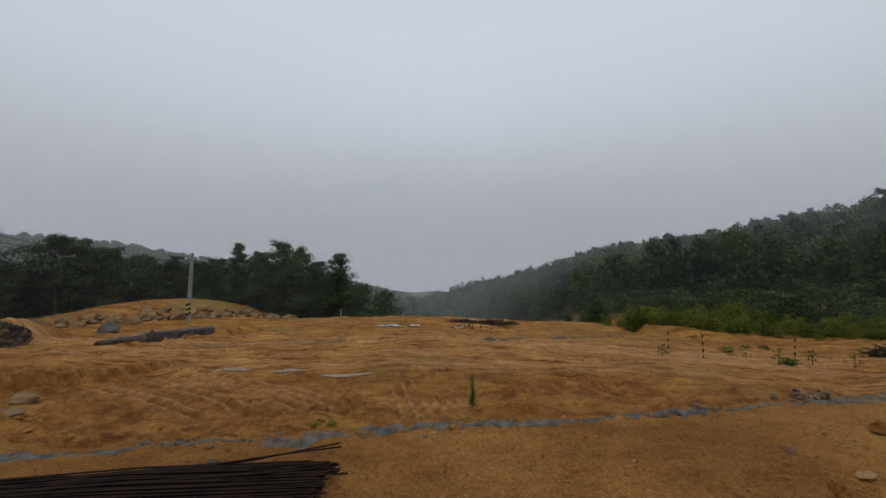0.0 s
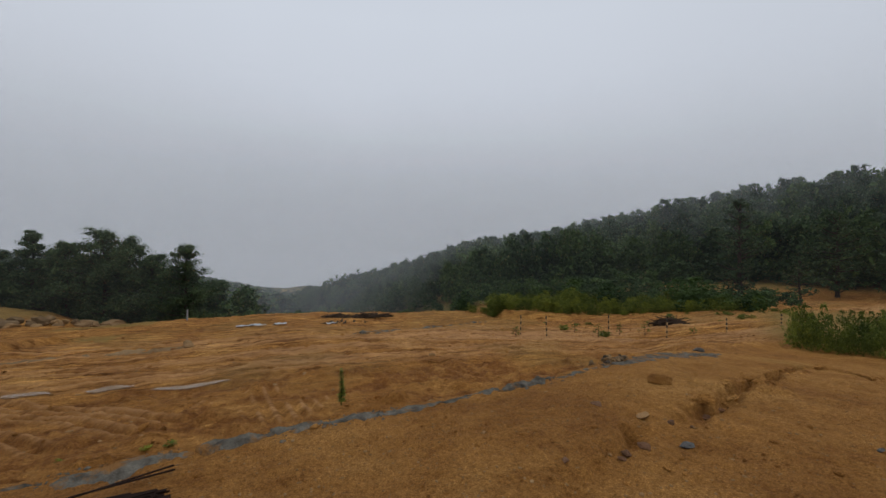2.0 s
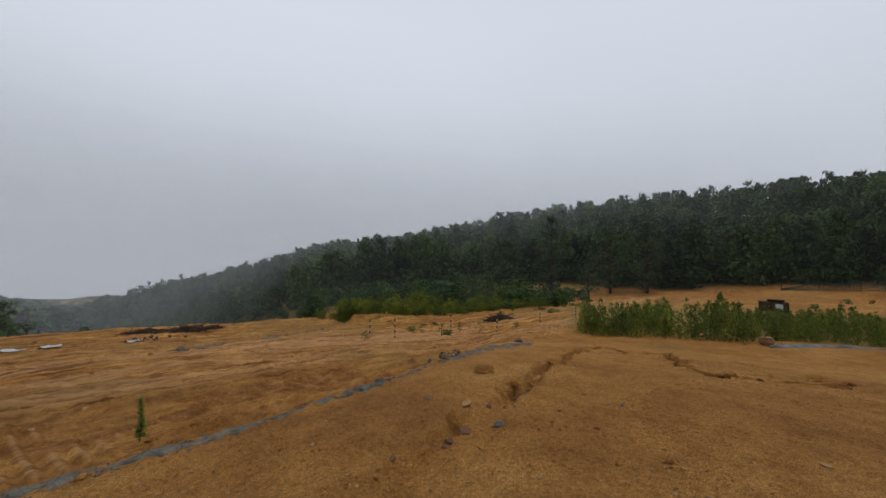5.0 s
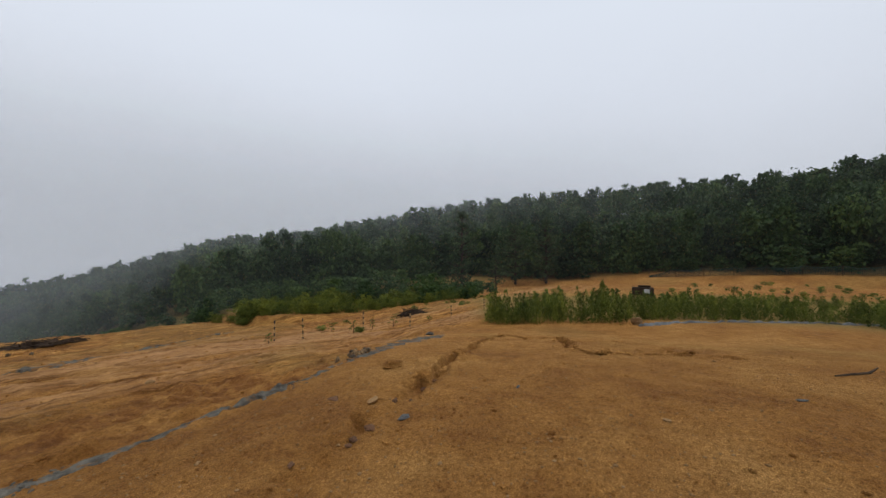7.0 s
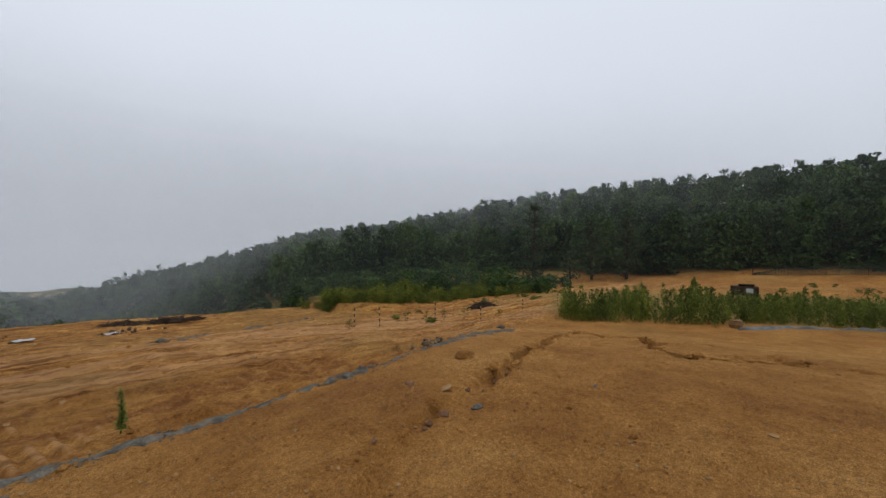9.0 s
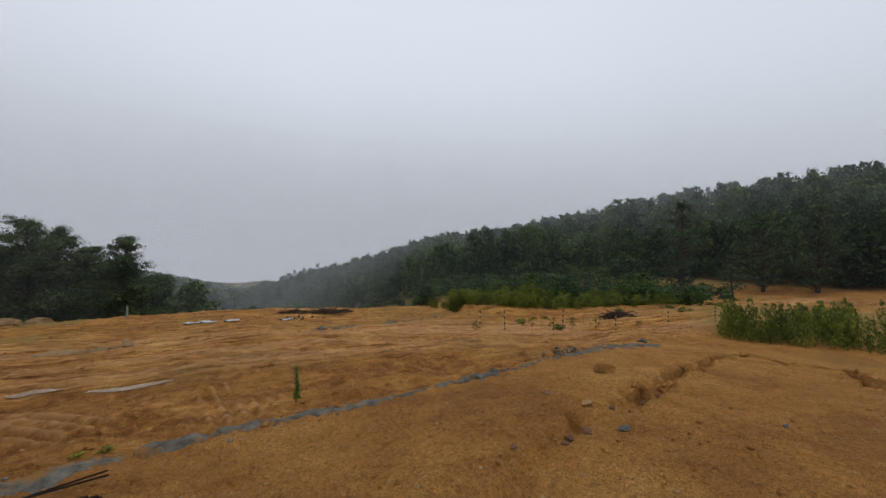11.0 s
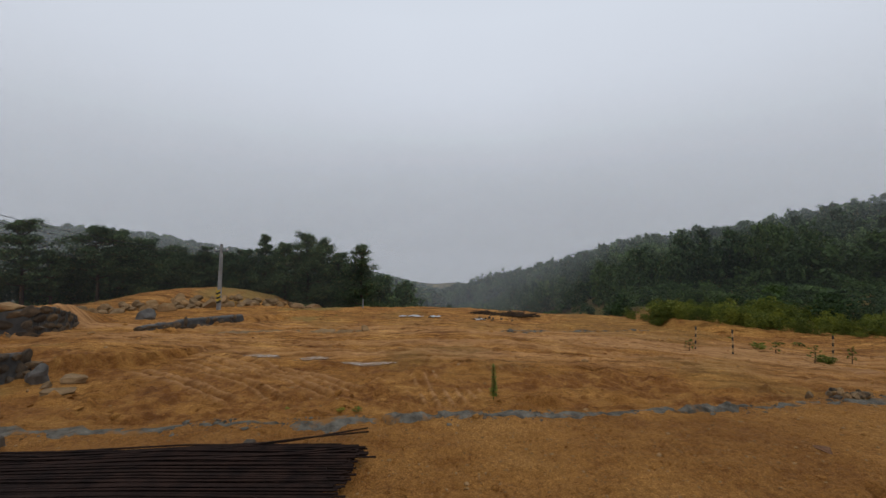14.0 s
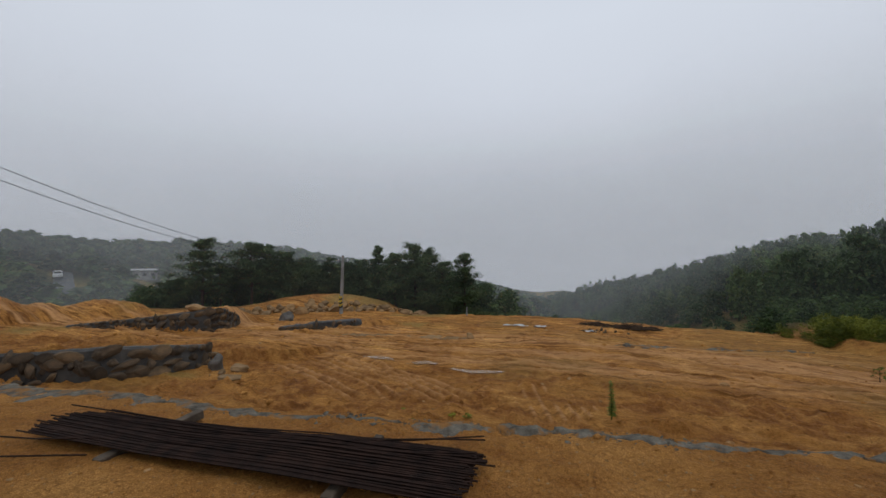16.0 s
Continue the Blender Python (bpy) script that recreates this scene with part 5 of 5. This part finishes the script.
for k in range(3):
    bm = bmesh.new()
    box(bm, pose(-2.0 + 2.0 * k, -2.02, 1.8), 0.9, 0.06, 0.8, 0.01)
    part("window", bm, M_GLASS, shed)

# ---- shrubs and weeds on the site ----
rng = np.random.default_rng(21)
def strewn(n, fx):
    return np.array([fx(rng.random(), rng.random()) for _ in range(n)])


def bank_spot(u, v):
    x = 12.0 + 15.5 * u
    return x, np.interp(x, BANK_X, BANK_Y) + 0.2 + (4.0 + 8 * u) * v ** 1.5


s = strewn(380, bank_spot)
h = rng.uniform(0.35, 1.25, len(s)) * (0.85 + 0.7 * fbm(s[:, 0] * 0.45, s[:, 1] * 0.45, 14))
thicket("shrub_bank", "bright green shrubs and tall weeds on the clay bank", "shrubs", s, h, np.maximum(h * 1.2, 0.5), M_SHRUB, 330, 0.06, 31, 0.3, 0.25, ("round", "spire", "round", "full"), 8)


def field_spot(u, v):
    az, r = 62.5 + 52 * u, 0
    near = np.interp(az, [62, 66, 74, 80, 84, 95, 115], [19.0, 18.6, 18.6, 18.8, 20.0, 21.2, 21.6])
    return polar(az, near + 0.3 + (2.0 + 7.0 * min(1, (az - 62) / 12)) * v ** 1.5)


s = np.concatenate([strewn(680, field_spot), strewn(300, lambda u, v: field_spot(0.42 + 0.58 * u, v))])
r = np.hypot(s[:, 0], s[:, 1])
room = 1.6 - r * 0.078 - ground_height(s[:, 0], s[:, 1])
h = np.clip(room, 0.6, 1.75) * rng.uniform(0.3, 0.95, len(s)) * np.where(rng.random(len(s)) < 0.12, 1.25, 1.0) * (0.85 + 0.5 * fbm(s[:, 0] * 0.5, s[:, 1] * 0.5, 4))
thicket("tall_weeds", "thick stand of tall green weeds and saplings beyond the pad", "weeds", s, h, np.maximum(h * 0.55, 0.42), M_WEED, 210, 0.075, 32, 0.24, 0.15, ("spire", "round", "spire", "full"), 8)
s = np.concatenate([strewn(26, lambda u, v: (19 + 11 * u, 14.0 + 5 * v)), strewn(8, lambda u, v: (12.5 + 6 * u, 14.5 + 5 * v)), strewn(40, lambda u, v: polar(86 + 26 * u, 33 + 12 * v))])
h = rng.uniform(0.18, 0.5, len(s))
thicket("low_weeds", "scattered low green weeds on bare clay", "weeds", s, h, h * 1.7, M_WEED, 150, 0.11, 33, 0.35, 0.3, ("round",), 5)
s = np.concatenate([strewn(34, lambda u, v: (-2.6 + 4.2 * u, np.interp(-2.6 + 4.2 * u, [p[0] for p in CREST], [p[1] for p in CREST]) + 0.6 + 2.4 * v)), strewn(14, lambda u, v: (-4.5 + 3 * u, 4.9 + 3 * v)), strewn(10, lambda u, v: (-16 + 8 * u, 20 + 5 * v))])
h = rng.uniform(0.05, 0.16, len(s))
thicket("sprouts", "small green sprouts below the cement strip", "weeds", s, h, h * 1.8, M_LIME, 60, 0.16, 34, 0.35, 0.3, ("round",), 4)
s = np.concatenate([strewn(44, lambda u, v: polar(53 + 10 * u, 36 + 9 * v)), strewn(20, lambda u, v: polar(52 + 8 * u, 30 + 6 * v))])
h = rng.uniform(0.6, 1.4, len(s))
thicket("thicket", "dark brushy thicket at the foot of the forest", "shrubs", s, h, h * 1.2, M_BROAD, 300, 0.08, 35, 0.5, 0.35, ("round",), 5)


s = scatter(rng, 23, 55, lambda a: 35.0, lambda a: 47.0, 1.9)
h = rng.uniform(1.1, 2.5, len(s))
thicket("forest_edge", "dense shrubs and young trees along the forest edge", "shrubs", s, h, h * 1.3, M_BROAD, 460, 0.05, 36, 0.5, 0.35, ("round", "full"), 6)


def sapling(x, y, h, w, label, name="sapling", seed=0, count=90, size=0.05, mat=None, category="sapling"):
    rg = np.random.default_rng(seed)
    ob = thing(name, x, y, grounded(x, y) - 0.02, label, category)
    bm = bmesh.new()
    cs, rs = [], []
    tube(bm, [(0, 0, 0), (0.02, 0.01, h * 0.5), (0, 0.02, h * 0.95)], [0.02 * h + 0.004, 0.012 * h, 0.004], 6)
    for k in range(9):
        f = 0.3 + 0.68 * k / 9
        a = k * 2.4
        e = (w * 0.5 * math.cos(a) * (1.1 - 0.5 * f), w * 0.5 * math.sin(a) * (1.1 - 0.5 * f), h * f)
        tube(bm, [(0.01, 0.01, h * (f - 0.12)), e], [0.006 * h + 0.002, 0.002], 4)
        cs.append(e)
        rs.append((w * 0.16, w * 0.16, h * 0.07))
    part("stem", bm, M_BRUSH, ob)
    attach("leaves", leaves_mesh("leaves", sprays(rg, np.array(cs), np.array(rs), count, size, 0.4, 0.3), mat or M_SHRUB), ob)


def tall_weed(x, y, h):
    """A single upright weed: a leaning stalk with narrow leaves all the way up."""
    rg = np.random.default_rng(5)
    ob = thing("tall_weed", x, y, grounded(x, y) - 0.02, "single tall green weed growing below the pad edge", "weed")
    bm = bmesh.new()
    tube(bm, [(0, 0, 0), (0.02, 0, h * 0.5), (0.0, 0.02, h * 0.97)], [0.012, 0.009, 0.004], 6)
    part("stem", bm, M_LIME, ob)
    quads = []
    for k in range(190):
        f = 0.12 + 0.88 * (k / 190)
        a, size = k * 2.399, (0.055 + 0.075 * (1 - f)) * rg.uniform(0.6, 1.2)
        d, n = np.array([math.cos(a), math.sin(a), rg.uniform(-0.1, 0.7)]), np.array([-math.sin(a), math.cos(a), 0]) * 0.3
        root = np.array([0.015 * math.sin(3 * f), 0.01, h * f])
        quads.append([root, root + (0.5 * d + n) * size, root + d * size - np.array([0, 0, 0.2 * size]), root + (0.5 * d - n) * size])
    attach("leaves", leaves_mesh("leaves", np.array(quads), M_LIME), ob)


tall_weed(0.68, 8.8, 0.86)
for k, (x, y, hh, w) in enumerate(((12.5, 15.5, 0.75, 0.6), (13.0, 14.4, 0.95, 0.8), (14.5, 14.6, 0.9, 0.5), (15.6, 14.1, 0.95, 1.1), (9.2, 15.6, 0.7, 0.6), (17.2, 12.8, 0.5, 0.6))):
    sapling(x, y, hh * 0.75, w * 0.5, "thin scrubby sapling with few leaves on bare clay", "sapling", 40 + k, 60, 0.045)
tx, ty = polar(63.3, 40)
tree("dead_tree", tx, ty, 1.2, 2.4, "open", "small dark bare-trunked pine at the forest foot", 300, 500, 0.16)
for k, (az, r) in enumerate(((66, 47), (70.5, 47.5), (58, 45))):
    x, y = polar(az, r)
    tree("pine_tree", x, y, 1.6 + r * math.tan(radians(4 + k)), 4.2, "full", "tall dark green pine at the front of the forest", 310 + k, 2400, 0.2, "pines at the forest front")

# ---- loose stones and clods ----
def pebbles(name, label, spots, sizes, mat, seed):
    rg = np.random.default_rng(seed)
    bm = bmesh.new()
    bmesh.ops.create_icosphere(bm, subdivisions=1, radius=1.0)
    base = np.array([v.co for v in bm.verts])
    tri = np.array([[v.index for v in f.verts] for f in bm.faces])
    bm.free()
    z = ground_height(spots[:, 0], spots[:, 1]) + relief(spots[:, 0], spots[:, 1])[0]
    V, F = [], []
    for k, ((x, y), zz, s) in enumerate(zip(spots, z, sizes)):
        q = base * (1 + rg.uniform(-0.3, 0.3, (len(base), 1))) * s * rg.uniform((0.7, 0.6, 0.35), (1.5, 1.1, 0.8))
        a = rg.uniform(0, 6.283)
        c, n = math.cos(a), math.sin(a)
        V.append(np.stack([q[:, 0] * c - q[:, 1] * n + x, q[:, 0] * n + q[:, 1] * c + y, q[:, 2] + zz + s * 0.15], 1))
        F.append(tri + k * len(base))
    return tagged(new(name, mesh_from(name, np.concatenate(V), np.concatenate(F), [mat], False, 3)), label, "stones", kind="stuff")


def pad_spot(u, v):
    az, r = -70 + 180 * u, 1.6 + 9.5 * v ** 1.3
    return polar(az, r)


s = strewn(7000, pad_spot)
yc = np.interp(s[:, 0], [p[0] for p in CREST], [p[1] for p in CREST])
s = s[s[:, 1] < yc - 0.1]
pebbles("pebbles", "small stones and grit scattered over the clay pad", s, rng.gamma(1.6, 0.0032, len(s)) + 0.0035, M_GRIT, 61)
s = strewn(2600, pad_spot)
pebbles("clods", "crumbs and clods of brown clay", s, rng.gamma(1.7, 0.005, len(s)) + 0.005, M_SOIL, 62)
s = strewn(2600, lambda u, v: (-24 + 44 * u, 6 + 22 * v ** 1.2))
yc = np.interp(s[:, 0], [p[0] for p in CREST], [p[1] for p in CREST])
s = s[s[:, 1] > yc + 1]
pebbles("clay_lumps", "lumps of clay churned up on the lower ground", s, rng.gamma(1.5, 0.014, len(s)) + 0.012, M_SOIL, 63)
s = strewn(260, lambda u, v: (-18 + 34 * u, 7 + 20 * v))
pebbles("field_stones", "pale and dark stones strewn over the lower ground", s, rng.gamma(1.5, 0.014, len(s)) + 0.014, M_GRIT, 64)
edge_x = rng.uniform(-9.5, 10.9, 2200)
s = np.stack([edge_x, np.interp(edge_x, [-9.6, -8.2, -6.6, -4.7, -3.0, -1.0, 0.2, 1.7, 3.1, 5.0, 6.9, 8.4, 10.9], [3.0, 3.2, 3.55, 3.6, 3.95, 4.25, 4.5, 4.64, 4.93, 5.43, 6.05, 6.6, 7.3]) + rng.normal(0, 0.13, 2200)], 1)
s = s[fbm(s[:, 0] * 1.3, s[:, 1] * 1.3, 71) > -0.12]
pebbles("cement_crumbs", "grey crumbs of broken cement along the pad edge", s, rng.gamma(1.5, 0.005, len(s)) + 0.004, M_CEMENT, 66)
d = np.array(GULLY)
k = rng.integers(0, len(d) - 1, 260)
f = rng.random((260, 1))
s = d[k] * (1 - f) + d[k + 1] * f + rng.normal(0, 0.12, (260, 2))
pebbles("gully_clods", "broken clods along the washed-out gully", s, rng.gamma(1.6, 0.018, 260) + 0.012, M_SOIL, 65)

# ---- mist over the valley and the ridge: part-clear sheets added to haze the distance ----
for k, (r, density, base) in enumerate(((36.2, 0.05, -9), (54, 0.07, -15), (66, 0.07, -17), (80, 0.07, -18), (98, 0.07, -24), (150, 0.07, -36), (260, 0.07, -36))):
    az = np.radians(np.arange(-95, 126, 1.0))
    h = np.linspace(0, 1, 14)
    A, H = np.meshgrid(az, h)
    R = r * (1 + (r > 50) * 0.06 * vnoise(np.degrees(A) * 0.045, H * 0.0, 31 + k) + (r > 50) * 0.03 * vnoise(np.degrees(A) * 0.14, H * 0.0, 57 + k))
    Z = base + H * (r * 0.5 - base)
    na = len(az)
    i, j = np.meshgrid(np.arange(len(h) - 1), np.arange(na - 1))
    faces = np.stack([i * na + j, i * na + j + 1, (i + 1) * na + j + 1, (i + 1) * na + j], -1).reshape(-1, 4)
    me = mesh_from("haze_sheet", np.stack([(R * np.sin(A)).ravel(), (R * np.cos(A)).ravel(), Z.ravel()], 1), faces, [haze_sheet_material("mist", density, r * 0.5)], True)
    tagged(new("haze_sheet", me), "part-clear curved sheet standing in for the valley haze", "fog", kind="stuff")
